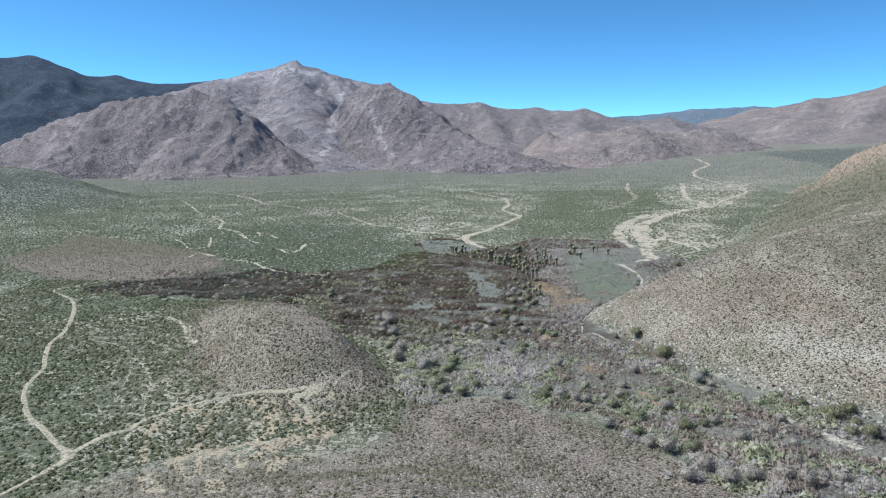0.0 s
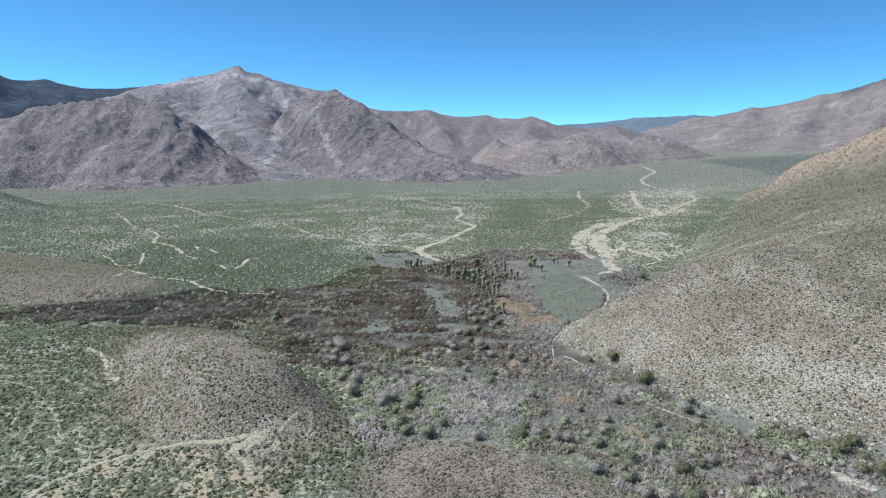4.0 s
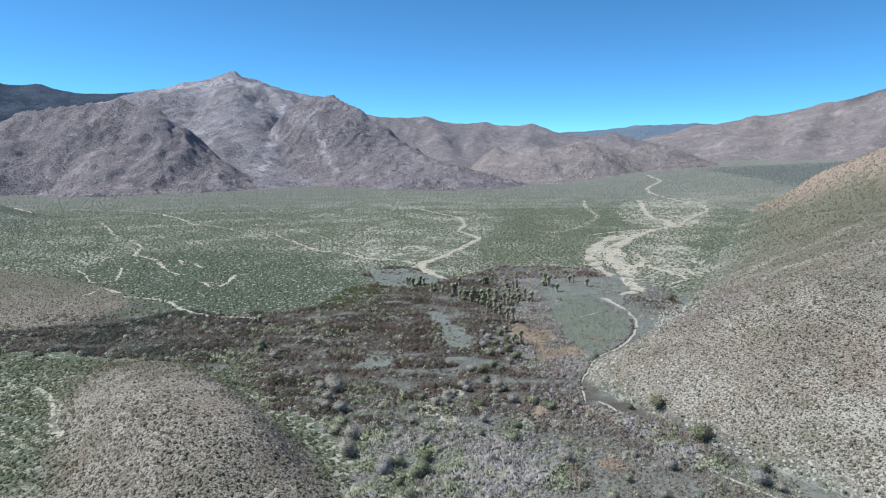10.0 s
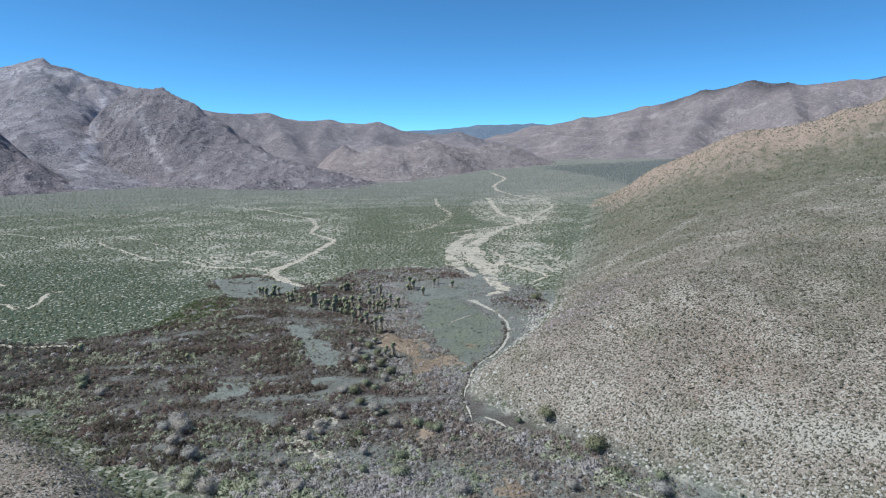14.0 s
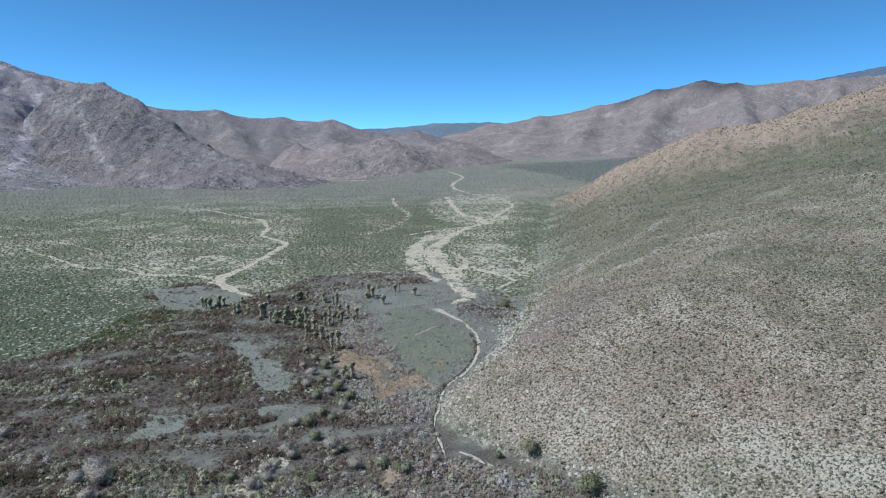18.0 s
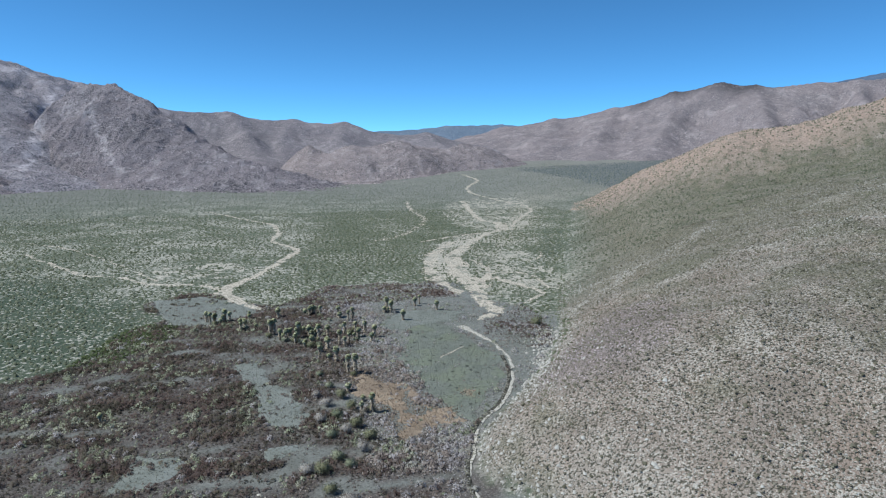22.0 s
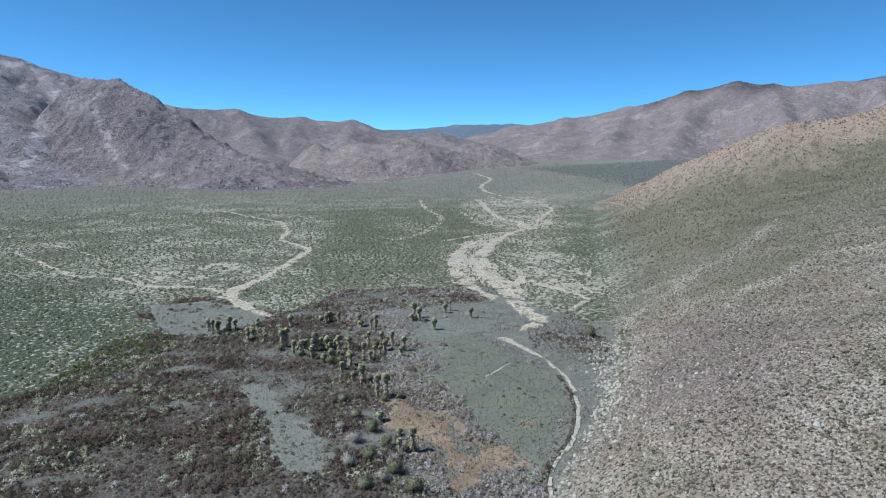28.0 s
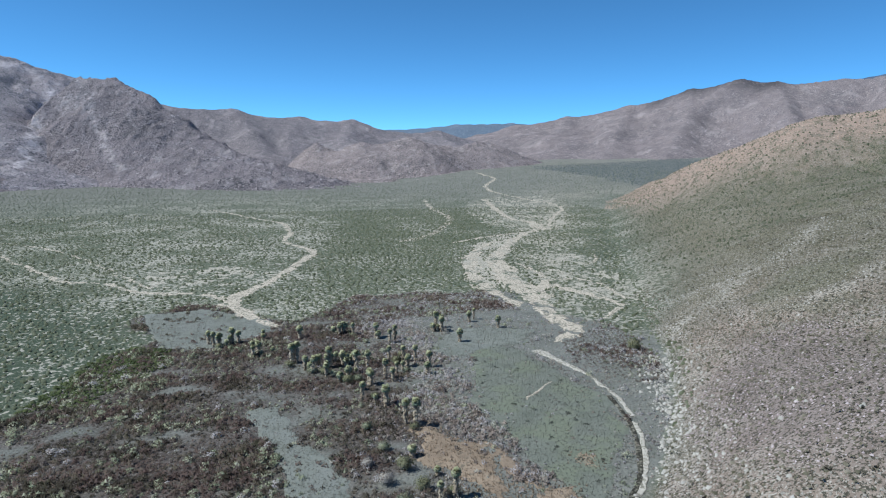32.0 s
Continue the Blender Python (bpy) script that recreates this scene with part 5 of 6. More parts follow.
keep = (hill_distance(x, y) > -2) & (rng.uniform(0, 1, len(x)) < np.exp(-((out / (7.5 - 0.9 * along)) ** 2)) * smooth(fbm(x / 7, y / 7, 84, 3), 0.34, 0.5))
x, y = x[keep], y[keep]
scatter("toe_stones", x, y, rng.uniform(0.1, 1.0, len(x)) ** 2 * 1.3 + 0.4, ROCKS, M_PALEROCK, "pale broken rocks of a low cliff at the hill's foot", "stones")
x, y = sown((95, 240, 225, 390), 1.5)
out, along, _ = near_line(x, y, [(108, 368), (152, 316), (175, 294), (206, 268)])
keep = (hill_distance(x, y) > 0) & (rng.uniform(0, 1, len(x)) < 0.9 * np.exp(-((out / 9) ** 2)) * smooth(fbm(x / 10, y / 10, 87, 3), 0.36, 0.52))
x, y = x[keep], y[keep]
scatter("toe_stones", x, y, rng.uniform(0.1, 1.0, len(x)) ** 2 * 0.8 + 0.25, ROCKS, M_PALEROCK, "bleached rocks on the bank above the stream bed", "stones")
x, y = sown((480, 1150, 780, 1560), 4.2)
ridge, _, _ = near_line(x, y, RED_SPUR)
keep = (ridge < 70) & (hill_distance(x, y) > 3) & (rng.uniform(0, 1, len(x)) < 0.7)
x, y = x[keep], y[keep]
scatter("ridge_stones", x, y, rng.uniform(0.5, 1.8, len(x)), ROCKS, M_REDROCK, "reddish boulders along the spur's crest", "stones")

# knolls in front
x, y = sown((-225, 130, 120, 480), 1.95)
k1, k2 = knolls(x, y)
keep = ((k1 + 1.6 * k2 > 2.5) | inside(x, y, KNOLL_FOOT)) & off_sand(x, y) & (rng.uniform(0, 1, len(x)) < 0.3 + 0.8 * smooth(fbm(x / 12, y / 12, 75, 3), 0.35, 0.62) - 0.3 * smooth(fbm(x / 25, y / 25, 78, 3), 0.46, 0.6)) & in_reach(x, y)
x, y = x[keep], y[keep]
scatter("knoll_scrub", x, y, rng.uniform(0.2, 1.0, len(x)) ** 1.5 * 0.8 + 0.28, SPRIGS, M_SCRUB, "low grey-brown shrubs covering the knoll", "shrubs")
x, y = sown((-225, 130, 120, 480), 1.75)
k1, k2 = knolls(x, y)
keep = ((k1 + 1.6 * k2 > 2) | inside(x, y, KNOLL_FOOT)) & off_sand(x, y) & (rng.uniform(0, 1, len(x)) < 0.22 + 1.1 * smooth(fbm(x / 25, y / 25, 78, 3), 0.44, 0.6)) & in_reach(x, y)
x, y = x[keep], y[keep]
scatter("knoll_stones", x, y, rng.uniform(0.1, 1.0, len(x)) ** 2.2 * 0.6 + 0.24, ROCKS, M_ROCK, "pale stones among the knoll's shrubs", "stones")

# the stony rise in the west
x, y = sown((-560, -270, 550, 830), 2.5)
keep = inside(x + 0.3 * fray(x, y), y - 0.3 * fray(x, y), STONY) & in_reach(x, y)
x, y = x[keep], y[keep]
draw = rng.uniform(0, 1, len(x))
s = draw < 0.5
scatter("knoll_scrub", x[s], y[s], rng.uniform(0.4, 1.1, s.sum()), CLUMPS, M_SCRUB, "low grey-brown shrubs on the stony rise", "shrubs")
s = draw > 0.55
scatter("knoll_stones", x[s], y[s], rng.uniform(0.25, 0.7, s.sum()), ROCKS, M_ROCK, "pale stones strewn over the stony rise", "stones")

# plain and the scrub flats
x, y = sown((-420, 60, 150, 560), 1.95)
k1, k2 = knolls(x, y)
keep = (k1 < 2.0) & (k2 < 2 + 5 * rng.uniform(0, 1, len(x))) & ~inside(x, y, KNOLL_FOOT) & ~inside(x, y, RIPARIAN) & (hill_distance(x, y) <= 0) & (rng.uniform(0, 1, len(x)) < 0.42 + 1.1 * (fbm(x / 22, y / 22, 64, 4) - 0.25)) & in_reach(x, y) & off_sand(x, y)
x, y = x[keep], y[keep]
scatter("flat_scrub", x, y, rng.uniform(0.35, 1.35, len(x)), SPRIGS, M_FLAT, "olive desert shrubs on sandy flat ground", "shrubs")
x, y = sown((-1000, 600, 540, 1500), 4.3)
lush = smooth(x - 0.15 * (y - 800), -20, 60) * smooth(-x + 0.45 * (y - 800), -150, -60)
keep = ~inside(x, y, RIPARIAN) & ~inside(x, y, STONY) & (hill_distance(x, y) <= 8) & (rng.uniform(0, 1, len(x)) < 0.55 + 0.4 * lush + 0.3 * smooth(-x, 60, 180) * smooth(-y, -850, -700) + 0.9 * (fbm(x / 30, y / 30, 65, 4) - 0.45)) & in_reach(x, y) & off_sand(x, y) & (rng.uniform(0, 1, len(x)) < 1 - 0.4 * smooth(y, 1000, 1500))
x, y = x[keep], y[keep]
scatter("plain_scrub", x, y, rng.uniform(0.1, 1.0, len(x)) ** 1.3 * 1.1 + 0.75, MOUNDS + CLUMPS[:5], M_PLAIN, "rounded green desert shrubs dotted over the sandy plain", "shrubs")
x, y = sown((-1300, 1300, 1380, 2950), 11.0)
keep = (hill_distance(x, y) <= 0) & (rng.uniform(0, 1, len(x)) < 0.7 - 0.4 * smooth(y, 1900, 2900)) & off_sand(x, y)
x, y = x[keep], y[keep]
scatter("plain_scrub", x, y, rng.uniform(1.3, 2.6, len(x)), MOUNDS, M_FAR_HAZE, "far green desert shrubs, paled for haze, on the plain below the mountains", "shrubs")

x, y = sown((830, 1750, 1650, 2700), 10.5)
soft = (fbm(x / 320, y / 320, 25, 4) - 0.5) * 220
keep = (x - 830 - 0.2 * (y - 1720) + soft > 30) & (hill_distance(x, y) <= 0) & (rng.uniform(0, 1, len(x)) < 0.7)
x, y = x[keep], y[keep]
scatter("dark_scrub", x, y, rng.uniform(1.4, 2.8, len(x)), MOUNDS, M_BELT, "dark scrub belt at the foot of the long mountain", "shrubs")

x, y = sown((150, 460, 770, 1450), 2.6)
edge, along, _ = near_line(x, y, WASH_B)
keep = (edge < 48) & off_sand(x, y) & (hill_distance(x, y) <= 0) & (rng.uniform(0, 1, len(x)) < 0.3 * smooth(fbm(x / 14, y / 14, 71, 3), 0.42, 0.6))
x, y = x[keep], y[keep]
scatter("wash_scrub", x, y, rng.uniform(0.4, 1.2, len(x)), SPRIGS, M_PLAIN, "scattered shrubs on the gravel bars of the wash", "shrubs")

# the thicket in the valley floor
x, y = sown((-360, 340, 150, 840), 1.92)
wob = fray(x, y)
MEADOWS = [[(-17, 493), (-2, 495), (1, 488), (-9, 481), (-18, 480)], [(107, 664), (120, 648), (125, 605), (117, 556), (98, 518), (77, 492), (70, 515), (66, 552), (66, 583), (74, 616), (90, 650)],
           [(-33, 611), (-15, 610), (-11, 586), (-4, 552), (4, 525), (-1, 512), (-14, 519), (-18, 539), (-22, 565), (-28, 595)], [(-75, 474), (-66, 504), (-50, 499), (-46, 488), (-60, 475)],
           [(-92, 788), (-62, 800), (-36, 780), (-12, 748), (-15, 725), (-40, 698), (-74, 708), (-85, 740)], [(62, 668), (78, 690), (110, 700), (140, 690), (128, 664), (100, 655), (80, 650)]]
RUSTY = [[(86, 537), (95, 531), (91, 521), (84, 526)], [(31, 584), (43, 577), (49, 560), (60, 540), (55, 526), (77, 514), (72, 500), (54, 493), (42, 484), (36, 498), (38, 516), (34, 541)], [(19, 429), (31, 435), (29, 410), (19, 399)],
         [(48, 370), (60, 368), (62, 348), (52, 346)], [(72, 320), (84, 318), (92, 296), (80, 298)], [(70, 352), (84, 353), (112, 331), (119, 316), (104, 318), (84, 338)], [(44, 372), (56, 376), (66, 352), (58, 344)]]
k1, k2 = knolls(x, y)
keep = inside(x + wob, y + wob, RIPARIAN) & ~inside(x, y, STONY) & off_sand(x, y) & (hill_distance(x, y) <= 0) & in_reach(x, y) & (k1 + k2 < 5)
clear = np.zeros(len(x), bool)
for poly in MEADOWS + RUSTY:
    clear |= inside(x + 0.5 * wob + rng.normal(0, 1.5, len(x)), y - 0.5 * wob + rng.normal(0, 1.5, len(x)), poly)
keep &= ~clear | (rng.uniform(0, 1, len(x)) < np.where(y < 450, 0.4, 0.1))
x, y, wob = x[keep], y[keep], wob[keep]
tone = fbm(x / 34, y / 34, 66, 4)
east = smooth(x + wob - 0.12 * (y - 600), 26, 48) * smooth(y + wob, 440, 520)
south = smooth(-(y + wob), -430, -360)
arm = smooth(-(x + wob), 95, 140)
# long low hummocks that run across the floor
rows = hummocks(x, y)
height = np.clip(0.85 + 2.4 * (rows - 0.45) + 1.8 * (fbm(x / 18, y / 18, 68, 3) - 0.5), 0.55, 2.3)
belt = inside(x + 0.5 * wob, y + 0.5 * wob, [(5, 800), (60, 835), (154, 800), (150, 740), (90, 735), (25, 728)]) | inside(x + 0.3 * wob, y, [(143, 664), (193, 690), (185, 640), (166, 590), (146, 592), (140, 630)])
belt |= inside(x + 0.3 * wob, y + 0.3 * wob, [(-5, 690), (35, 700), (60, 670), (45, 610), (15, 600), (-15, 650)])
east = np.where(belt, 0.0, east)
height = np.where(east > 0.5, 0.45 + 1.1 * rows * (x < 72) + 0.3 * rows, height) * (1 + 0.45 * south)
p_green = np.clip(smooth(fbm(x / 18, y / 18, 67, 4), 0.46 - 0.1 * south, 0.62 - 0.06 * south) * (0.30 + 0.65 * south + 0.35 * arm), 0, 1)
p_green = np.maximum(p_green, 0.75 * np.exp(-(((x + 92) / 22) ** 2 + ((y - 655) / 28) ** 2)))
p_brown = np.where(belt, 0.75, smooth(-(x - 28 + 70 * (tone - 0.5)), -20, 25) * smooth(y, 370, 440) * (1 - 0.5 * arm) * (1 - east))
draw = rng.uniform(0, 1, len(x))
is_green = draw < p_green
is_brown = ~is_green & (rng.uniform(0, 1, len(x)) < p_brown * 0.85)
is_grey = ~is_green & ~is_brown
is_earth = (is_brown | is_grey) & (rng.uniform(0, 1, len(x)) < smooth(fbm(x / 15, y / 8, 86, 3), 0.47, 0.56) * (1 - south) * (0.45 + 0.5 * smooth(-x, 20, 110)) * smooth(-x, -50, -10))
is_brown &= ~is_earth
is_grey &= ~is_earth
is_dusk = (is_grey | is_green | is_brown | is_earth) & (rng.uniform(0, 1, len(x)) < smooth(-x + wob, 130, 230) * 0.9)
is_grey &= ~is_dusk
is_brown &= ~is_dusk
is_earth &= ~is_dusk
is_umber = is_grey & (rng.uniform(0, 1, len(x)) < (1 - south) * smooth(-x + wob, -60, 0) * 0.96)
is_grey &= ~is_umber
strip, _, _ = near_line(x + 0.3 * wob, y, [(44, 440), (58, 395), (78, 350), (104, 312), (136, 276)])
is_blush = (is_grey | is_green) & (rng.uniform(0, 1, len(x)) < np.maximum(0.75 * smooth(fbm(x / 22, y / 26, 79, 3), 0.47, 0.6) * smooth(x + wob, -30, 30), np.maximum(0.9 * np.exp(-((strip / 9) ** 2)), 0.55 * smooth(x, 34, 46) * smooth(-x, -84, -70) * smooth(y, 470, 500) * smooth(-y, -640, -590))))
is_grey &= ~is_blush
is_green &= ~is_blush
is_green &= ~is_dusk
thin = np.where(east > 0.5, np.where(x < 78, 1.0, 0.45), 1.0) * np.where(belt, 0.9, 0.15 + 0.6 * smooth(-x, 120, 190) + 0.5 * south + (0.85 - 0.5 * south) * smooth(rows + rng.normal(0, 0.03, len(x)), 0.28, 0.38))
for sel, name, mat, label in ((is_brown, "brown_thicket", M_BROWN, "dense brown leafless brush in the valley floor"),
                              (is_earth, "dark_brown_thicket", M_EARTH, "dark earthy-brown brush in clumps on the valley floor"),
                              (is_blush, "blush_thicket", M_BLUSH, "pinkish-tan dry brush along the stream"),
                              (is_umber, "umber_thicket", M_UMBER, "grey-brown leafless brush among the brown thicket"),
                              (is_dusk, "dark_thicket", M_DUSK, "dark grey-green scrub in the thicket's western arm"),
                              (is_grey, "grey_thicket", M_LILAC, "grey leafless brush along the stream"), (is_green, "green_thicket", M_GREEN, "olive-green willow brush in the thicket")):
    s = sel & (rng.uniform(0, 1, len(x)) < thin)
    scatter(name, x[s], y[s], height[s] * rng.uniform(0.8, 1.4, s.sum()), BRUSH, mat, label, "thicket", (0.7, 1.2))
# green scrub on the thicket's edge, and single low bushes in the meadow
x, y = sown((-150, -40, 600, 740), 1.5)
wob = fray(x, y)
keep = inside(x + 0.6 * wob, y - 0.4 * wob, [(-125, 630), (-108, 680), (-88, 716), (-66, 704), (-78, 660), (-96, 632)]) & (rng.uniform(0, 1, len(x)) < 0.8)
x, y = x[keep], y[keep]
scatter("green_scrub", x, y, rng.uniform(0.6, 1.3, len(x)), SPRIGS, M_LUSH, "fresh green low scrub at the thicket's edge", "shrubs")
x, y = sown((60, 135, 490, 700), 9.0)
keep = inside(x, y, MEADOWS[1]) & off_sand(x, y) & (fbm(x / 14, y / 14, 77, 3) > 0.5)
x, y = x[keep], y[keep]
scatter("meadow_bushes", x, y, rng.uniform(0.5, 1.3, len(x)), BRUSH, M_DUSK, "dark grey-green low bushes in the meadow", "shrubs", (0.5, 0.8))

# taller bushes that stand out of the thicket
BUSHES = [brush_shape(64, 0.27, 0.55) for _ in range(8)]
x, y = sown((-350, 300, 170, 830), 4.6)
wob = fray(x, y)
keep = inside(x + wob, y + wob, RIPARIAN) & off_sand(x, y) & (hill_distance(x, y) <= 0) & in_reach(x, y) & (hummocks(x, y) > 0.36) & (sum(knolls(x, y)) < 4)
for poly in MEADOWS + RUSTY:
    keep &= ~inside(x + 0.5 * wob, y - 0.5 * wob, poly)
east = smooth(x + wob - 0.12 * (y - 600), 15, 45) * smooth(y + wob, 440, 520)
keep &= rng.uniform(0, 1, len(x)) < (0.35 + 1.5 * (fbm(x / 20, y / 20, 72, 3) - 0.35)) * (1 - 0.75 * east)
x, y = x[keep], y[keep]
south = smooth(-y, -450, -380)
kind_of = rng.uniform(0, 1, len(x)) + 0.9 * (fbm(x / 30, y / 30, 73, 3) - 0.5)
north_brown = (1 - south) * (x < 40)
greens = kind_of < 0.18 + 0.5 * south
browns = ~greens & (kind_of < 0.3 + 0.45 * north_brown)
greys = ~greens & ~browns & ((north_brown < 0.5) | (rng.uniform(0, 1, len(x)) < 0.4))
for sel, name, mat, label in ((greens, "willow_bushes", M_GREEN, "rounded grey-green willow bushes in the thicket"), (browns, "brown_bushes", M_BROWN, "tall reddish-brown bare bushes in the thicket"),
                              (greys, "grey_bushes", M_LILAC, "fluffy pale grey bare bushes in the thicket")):
    scatter(name, x[sel], y[sel], rng.uniform(1.2, 2.6, sel.sum()), BUSHES, mat, label, "thicket", (0.8, 1.15))
x, y = sown((-100, 150, 290, 790), 1.15)
in_m = np.zeros(len(x), bool)
for poly in MEADOWS:
    in_m |= inside(x + rng.normal(0, 2, len(x)), y + rng.normal(0, 2, len(x)), poly)
in_r = np.zeros(len(x), bool)
for poly in RUSTY:
    in_r |= inside(x + rng.normal(0, 2, len(x)), y + rng.normal(0, 2, len(x)), poly)
s = in_m & off_sand(x, y)
scatter("meadow_grass", x[s], y[s], rng.uniform(0.3, 0.7, s.sum()), TUFTS, M_TUFT, "tufts of grey-green grass in the meadow", "grass")
s = in_r
scatter("dry_grass_tufts", x[s], y[s], rng.uniform(0.4, 0.95, s.sum()), TUFTS, M_RUST, "tufts of rusty dry grass", "grass")


# ---- palms and trees ----
def part(name, me, parent, label=""):
    ob = new(name, me)
    ob.parent = parent
    return tagged(ob, label)


def tube(pts, radii, sides=7):
    V, F = [], []
    for p, r in zip(pts, radii):
        for k in range(sides):
            a = 2 * math.pi * k / sides
            V.append((p[0] + math.cos(a) * r, p[1] + math.sin(a) * r, p[2]))
    for j in range(len(pts) - 1):
        for k in range(sides):
            n = (k + 1) % sides
            F.append((j * sides + k, j * sides + n, (j + 1) * sides + n, (j + 1) * sides + k))
    return np.array(V), np.array(F)


def palm_tree(height, fronds, skirt):
    """A fan palm: ringed trunk, hanging skirt of dead fronds, round crown of fans."""
    palm = new("palm_tree")
    lean = rng.uniform(-0.25, 0.25, 2)
    zs = np.linspace(-0.3, height, 9)
    pts = [(lean[0] * (z / height) ** 2, lean[1] * (z / height) ** 2, z) for z in zs]
    V, F = tube(pts, [0.5 * (1.25 if k == 0 else 1.0) * (1 - 0.25 * k / 8) for k in range(9)], 8)
    trunk = part("trunk", mesh_from("trunk", V, F, M_TRUNK), palm)
    V, F = [], []
    for k in range(70):
        a, z = rng.uniform(0, 2 * np.pi), height - rng.uniform(0.1, skirt)
        c, s = math.cos(a), math.sin(a)
        r0, r1, w, drop = 0.4, rng.uniform(0.85, 1.25), rng.uniform(0.25, 0.45), rng.uniform(0.9, 1.5)
        i = len(V)
        V += [(c * r0, s * r0, z), (c * r1 - s * w, s * r1 + c * w, z - drop), (c * r1 + s * w, s * r1 - c * w, z - drop)]
        F.append((i, i + 1, i + 2))
    part("skirt", mesh_from("skirt", np.array(V) + [lean[0], lean[1], 0], np.array(F), M_SKIRT, False), trunk, "tan skirt of dead hanging fronds")
    V, F = [], []
    for k in range(fronds):
        a, e = k * 2.399 + rng.uniform(-0.3, 0.3), rng.uniform(-0.5, 1.25)
        d = np.array([math.cos(a) * math.cos(e), math.sin(a) * math.cos(e), math.sin(e)])
        s = np.array([-math.sin(a), math.cos(a), 0])
        up = np.cross(d, s)
        stalk, fan = d * rng.uniform(0.5, 1.0), rng.uniform(0.8, 1.2)
        i = len(V)
        V += [d * 0.2 - s * 0.05, d * 0.2 + s * 0.05, stalk]
        F.append((i, i + 1, i + 2))
        rim = []
        for b in np.linspace(-1.25, 1.25, 6):
            q = stalk + (d * math.cos(b) + s * math.sin(b)) * fan * rng.uniform(0.85, 1.1) - np.array([0, 0, 0.25 * abs(b) + rng.uniform(0, 0.2)])
            rim.append(q + up * 0.08 * rng.uniform(-1, 1))
        i = len(V)
        V += [stalk] + rim
        F += [(i, i + 1 + b, i + 2 + b) for b in range(5)]
    N = np.array(V) + [0, 0, 0.6]
    part("crown", mesh_from("crown", np.array(V) + [lean[0], lean[1], height], face_out(V, F, N), M_FROND, True, N / np.linalg.norm(N, axis=1)[:, None]), palm, "round crown of dusty green fan fronds")
    return palm


def leafy_tree(height, spread, clumps, material, crown_label, twig=0.5, wide=0.4):
    """A tree of the stream bank: short trunk, forking limbs, loose crown."""
    tree = new("tree")
    V, F = tube([(0, 0, -0.3), (0.05, 0, height * 0.2), (0.1, 0.05, height * 0.4)], [height * 0.05, height * 0.04, height * 0.03], 7)
    trunk = part("trunk", mesh_from("trunk", V, F, M_BARK), tree)
    tips = []
    for k in range(6):
        a = k * 1.05 + rng.uniform(-0.3, 0.3)
        r, z = spread * rng.uniform(0.45, 0.75), height * rng.uniform(0.6, 0.9)
        pts = [(0.05, 0, height * 0.25), (math.cos(a) * r * 0.4, math.sin(a) * r * 0.4, (height * 0.3 + z) / 2), (math.cos(a) * r, math.sin(a) * r, z)]
        V, F = tube(pts, [height * 0.026, height * 0.018, height * 0.006], 5)
        part("limb", mesh_from("limb", V, F, M_BARK), trunk)
        tips.append(pts[2])
    V, F = [], []
    for k in range(clumps):
        t = np.array(tips[k % 6]) * rng.uniform(0.55, 1.0)
        p = t + rng.normal(0, 1, 3) * [spread * 0.3, spread * 0.3, height * 0.14]
        p[2] = max(p[2], height * 0.12)
        out = rng.normal(0, 1, 3) + [0, 0, 0.6]
        out /= np.linalg.norm(out)
        side = np.cross(out, rng.normal(0, 1, 3))
        side /= np.linalg.norm(side)
        s = twig * rng.uniform(0.6, 1.3)
        i = len(V)
        V += [p - side * s * wide, p + side * s * wide, p + out * s]
        F.append((i, i + 1, i + 2))
    N = np.array(V) - [0, 0, height * 0.35]
    part("crown", mesh_from("crown", np.array(V), face_out(V, F, N), material, True, N / np.linalg.norm(N, axis=1)[:, None]), tree, crown_label)
    return tree


PALMS = [palm_tree(6.8, 52, 5.4), palm_tree(8.6, 52, 6.6), palm_tree(5.2, 50, 4.4), palm_tree(3.2, 50, 2.6)]
PALM_AT = [(-50, 711), (-47, 705), (-44, 709), (-40, 704), (-37, 709), (-34, 706), (-26, 683), (-23, 686), (-20, 713), (-16, 685), (-6, 667), (-1, 653), (2, 649), (5, 655), (12, 655), (15, 660), (18, 656), (23, 659),
           (23, 707), (20, 712), (27, 710), (31, 706), (23, 642), (22, 618), (27, 624), (42, 636), (49, 643), (46, 640), (44, 696), (49, 685), (53, 690), (49, 652), (81, 704), (86, 709), (84, 700), (88, 677),
           (107, 717), (120, 699), (55, 650), (20, 605), (25, 600), (29, 596), (33, 576), (36, 573), (60, 640), (0, 708), (42, 654)]
MORE_PALMS = [(29, 549), (34, 533), (31, 519), (36, 518), (-86, 541), (79, 701), (8, 640), (9, 645), (14, 632), (112, 722), (18, 634), (-158, 579), (-155, 580), (38, 625), (35, 630), (56, 630), (13, 672), (30, 650)]
CLOSE_PALMS = [(px + rng.uniform(-2.4, 2.4), py + rng.uniform(-2.4, 2.4)) for px, py in PALM_AT[:36:2] + PALM_AT[10:18]]
for k, (px, py) in enumerate(PALM_AT + MORE_PALMS + CLOSE_PALMS):
    at = pose(px, py, float(ground_z(px, py)), 0, 0, rng.uniform(0, 360)) @ Matrix.Scale(rng.uniform(0.65, 1.2), 4)
    if k < 4:
        palm = PALMS[k]
        palm.matrix_basis = at
    else:
        palm = copy_thing(PALMS[int(rng.integers(0, 4))], at)
        palm.scale = (at.to_scale())
    tagged(palm, "fan palm with dusty green crown and shaggy tan skirt", "palm tree", "fan palms of the oasis")

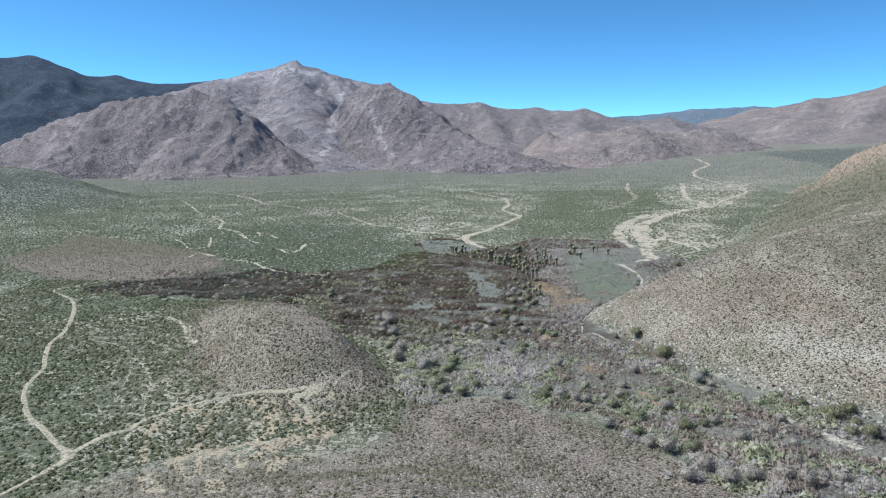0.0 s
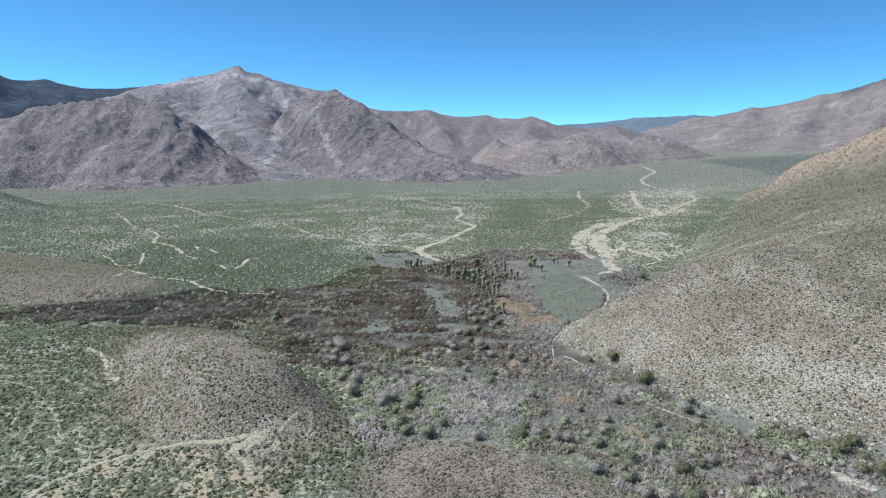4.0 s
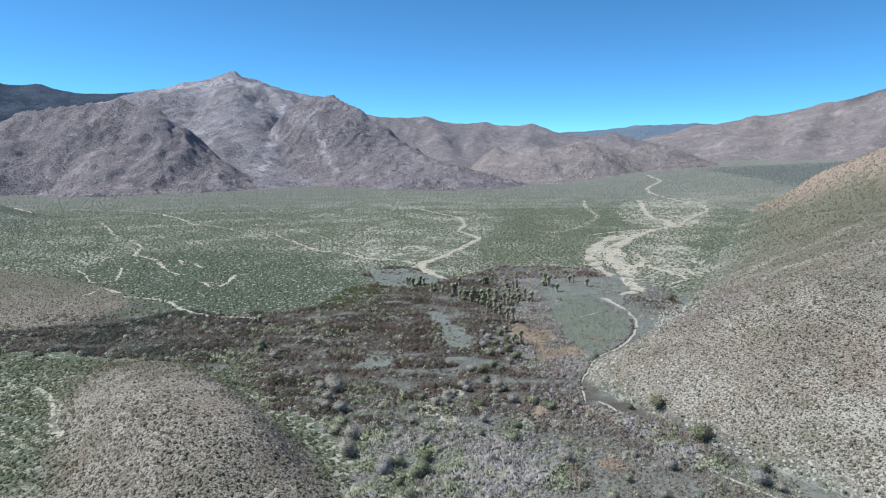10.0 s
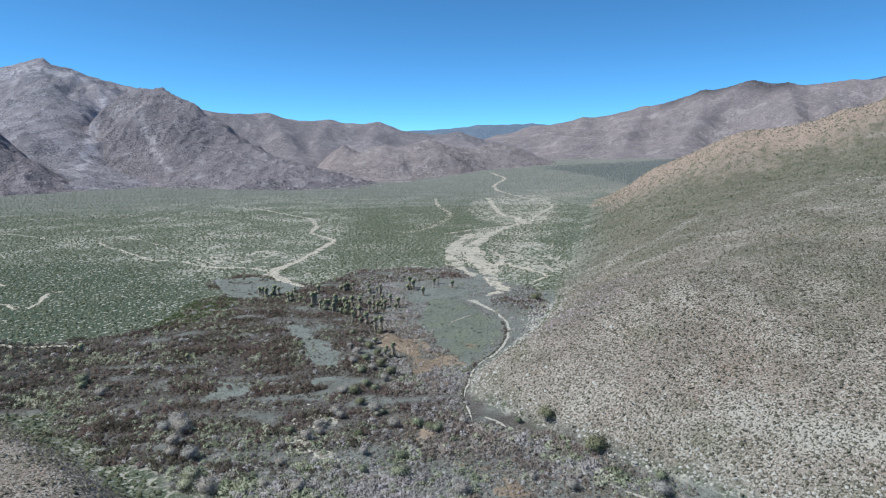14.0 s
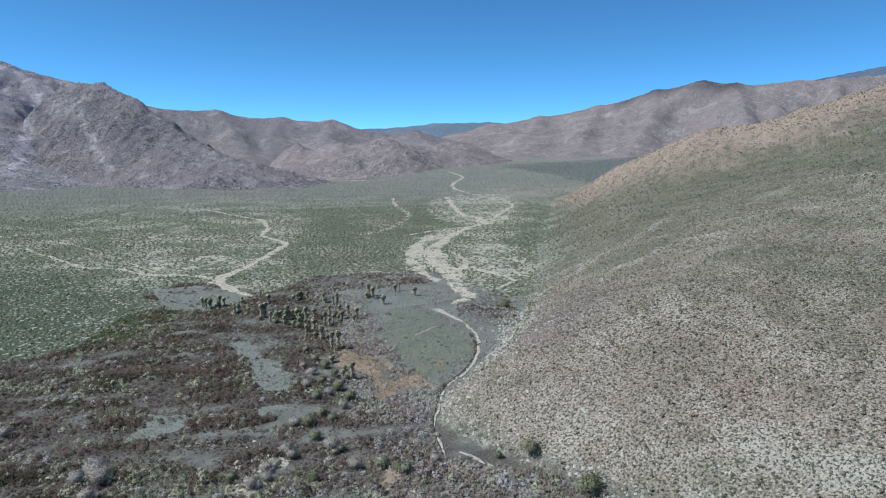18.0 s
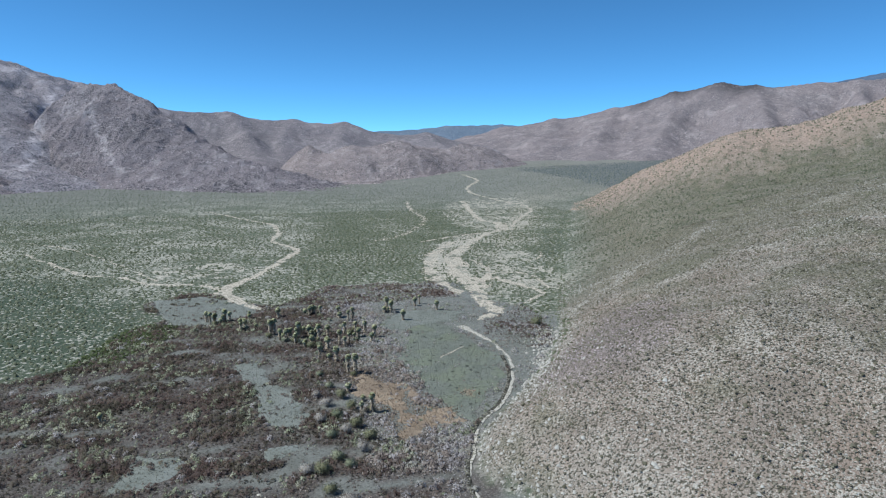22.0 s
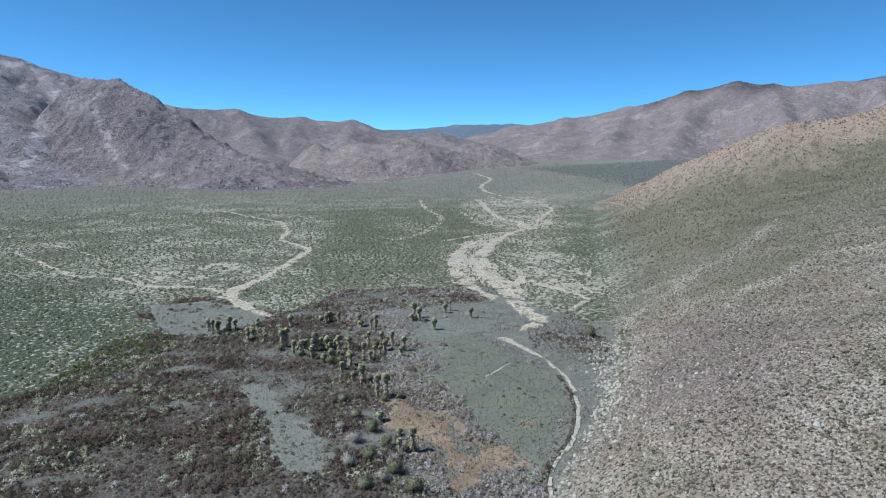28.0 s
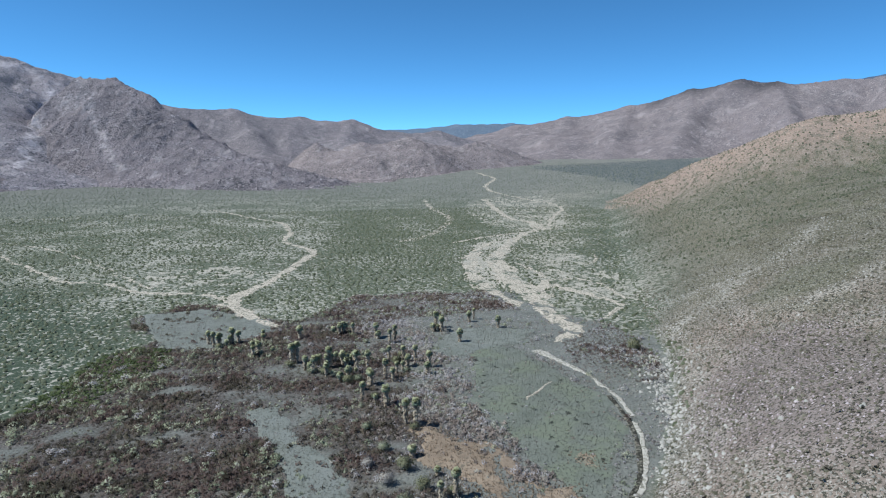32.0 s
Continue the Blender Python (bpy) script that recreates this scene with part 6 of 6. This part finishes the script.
KINDS = {
    "grey": (leafy_tree(5.5, 3.8, 1500, M_TWIG, "bare grey twiggy crown", 0.75, 0.16), "leafless pale grey tree standing in the thicket"),
    "green": (leafy_tree(4.6, 3.4, 1200, M_GREEN, "olive-green crown", 0.55, 0.35), "bushy olive-green tree in the valley floor"),
    "yellow": (leafy_tree(3.8, 2.8, 900, M_LIME, "yellow-green crown", 0.5, 0.35), "yellow-green bush in the valley floor"),
    "pale": (leafy_tree(6.0, 4.2, 1900, M_PALE, "pale silvery bare crown", 0.75, 0.16), "pale silver-grey leafless tree standing out of the brush"),
    "dark": (leafy_tree(6.0, 4.2, 1300, M_DARKLEAF, "dark green dense crown", 0.6, 0.4), "dark green bushy tree beside the stream bed"),
}
first = dict.fromkeys(KINDS, True)
PALE_TREES = [(-40, 346, 0.9), (-77, 446, 0.98), (-67, 410, 0.87), (-82, 440, 0.8)]
WILLOWS = [(-30, 322, 1.17), (-137, 517, 1.11), (-35, 354, 0.99), (62, 294, 0.94), (57, 303, 0.88), (66, 288, 1.1), (70, 263, 0.91), (82, 259, 1.06), (107, 254, 0.9),
           (123, 246, 0.82), (-24, 347, 0.97), (-16, 314, 1.06), (-135, 509, 0.81), (-65, 384, 1.01), (-64, 391, 1.16), (15, 373, 1.08)]
OLIVE_TREES = [(7, 466, 0.8), (14, 475, 0.85), (1, 467, 0.8), (8, 450, 0.7), (14, 497, 0.8), (21, 500, 0.75), (26, 504, 0.8), (19, 517, 0.85), (11, 513, 0.75), (30, 490, 0.8), (18, 468, 0.7), (16, 532, 0.8), (24, 540, 0.75), (20, 556, 0.7), (12, 545, 0.65), (27, 525, 0.7), (17, 575, 0.65), (25, 480, 0.75)]
YELLOW_BUSHES = [(28, 320, 1.03), (-27, 328, 0.9), (25, 311, 1.14), (85, 280, 1.13), (94, 284, 0.77), (65, 314, 0.86)]
BARE_TREES = [(-74, 438, 1.18), (65, 262, 0.81), (72, 233, 0.86), (87, 233, 1.14), (97, 237, 1.12), (109, 238, 1.06), (116, 235, 1.01), (71, 258, 1.13), (82, 244, 0.93),
              (-76, 425, 0.92), (-76, 443, 0.91), (-57, 379, 1.1), (-57, 364, 1.17), (-39, 353, 1.03), (-75, 415, 0.76), (-122, 495, 0.85)]
PALM_BUSHES = [(-8, 660, 0.58), (2, 648, 0.70), (8, 644, 0.66), (12, 640, 0.74), (17, 628, 0.70), (22, 630, 0.74), (19, 640, 0.61), (42, 668, 0.66), (45, 650, 0.70), (47, 636, 0.61), (50, 660, 0.58), (36, 690, 0.50), (26, 607, 0.50), (30, 600, 0.45), (35, 570, 0.50), (84, 704, 0.66), (36, 520, 0.50), (-22, 684, 0.50), (-44, 702, 0.50), (30, 660, 0.58)]
DARK_TREES = [(155, 294, 1.16), (160, 288, 0.82), (162, 278, 0.95), (153, 300, 0.75), (163, 299, 0.9), (154, 279, 0.83), (184, 257, 1.07), (190, 253, 0.97), (203, 241, 0.98),
              (209, 240, 1.08), (230, 222, 1.18), (232, 203, 1.1), (233, 199, 1.04), (99, 375, 1.17), (176, 636, 0.94), (89, 404, 0.97)]
TREES = [(kind, *at) for kind, group in (("pale", PALE_TREES), ("green", WILLOWS), ("yellow", YELLOW_BUSHES), ("grey", BARE_TREES), ("dark", DARK_TREES + PALM_BUSHES[::2] + OLIVE_TREES[::3]), ("green", PALM_BUSHES[1::2] + OLIVE_TREES[1::3]), ("grey", OLIVE_TREES[2::3])) for at in group]
for k in range(115):  # willows and bare trees along the lower stream
    px = rng.uniform(-40, 150)
    py = rng.uniform(225, 440)
    if inside([px], [py], RIPARIAN)[0] and hill_distance(np.array([px]), np.array([py]))[0] <= 0 and off_sand(np.array([px]), np.array([py]))[0]:
        TREES.append((("green", "grey", "green", "grey", "grey", "yellow")[k % 6] if k % 17 else "pale", px, py, rng.uniform(0.5, 0.95)))
for kind, px, py, size in TREES:
    model, label = KINDS[kind]
    at = pose(px, py, float(ground_z(px, py)), 0, 0, rng.uniform(0, 360))
    if first[kind]:
        tree, first[kind] = model, False
        tree.matrix_basis = at
    else:
        tree = copy_thing(model, at)
    tree.scale = (size, size, size * rng.uniform(0.85, 1.1))
    tagged(tree, label, "tree", "trees of the valley floor")


# ---- single boulders ----
def boulder():
    bm = bmesh.new()
    bmesh.ops.create_icosphere(bm, subdivisions=2, radius=1.0)
    turn = Vector(rng.uniform(-5, 5, 3))
    for v in bm.verts:
        v.co *= 1 + 0.6 * noise.noise(v.co * 1.1 + turn) + 0.2 * noise.noise(v.co * 3.1 + turn)
        v.co.z *= 0.7
    me = bpy.data.meshes.new("boulder")
    bm.to_mesh(me)
    bm.free()
    me.materials.append(M_ROCK)
    return me


STONE = [boulder() for _ in range(5)]
SPOTS = [(150, 307, 2.6), (147, 311, 1.5), (106, 362, 2.2), (113, 354, 2.0), (109, 359, 1.3), (-4, 352, 1.8), (-1, 351, 1.1), (-7, 353, 1.0), (118, 350, 1.4), (99, 372, 1.5), (131, 332, 1.4), (92, 385, 1.5), (84, 402, 1.3), (161, 298, 1.5),
         (178, 284, 1.4), (150, 575, 1.8), (155, 584, 1.6), (170, 603, 1.9), (175, 610, 1.5), (166, 596, 1.2), (145, 562, 1.5), (72, 458, 1.3), (70, 470, 1.2), (79, 484, 1.3), (90, 499, 1.4), (112, 520, 1.3), (125, 537, 1.4)]
for k, (px, py, r) in enumerate(SPOTS):
    px, py = px + rng.uniform(-3, 5), py + rng.uniform(-4, 4)
    ob = new("boulder", STONE[k % 5])
    ob.matrix_world = pose(px, py, float(ground_z(px, py)) + 0.1 * r, 0, 0, rng.uniform(0, 360)) @ Matrix.Scale(0.62 * r, 4)
    tagged(ob, "large pale granite boulder at the foot of the slope" if px > 20 else "white boulder among green brush", "boulder", "boulders along the stream")
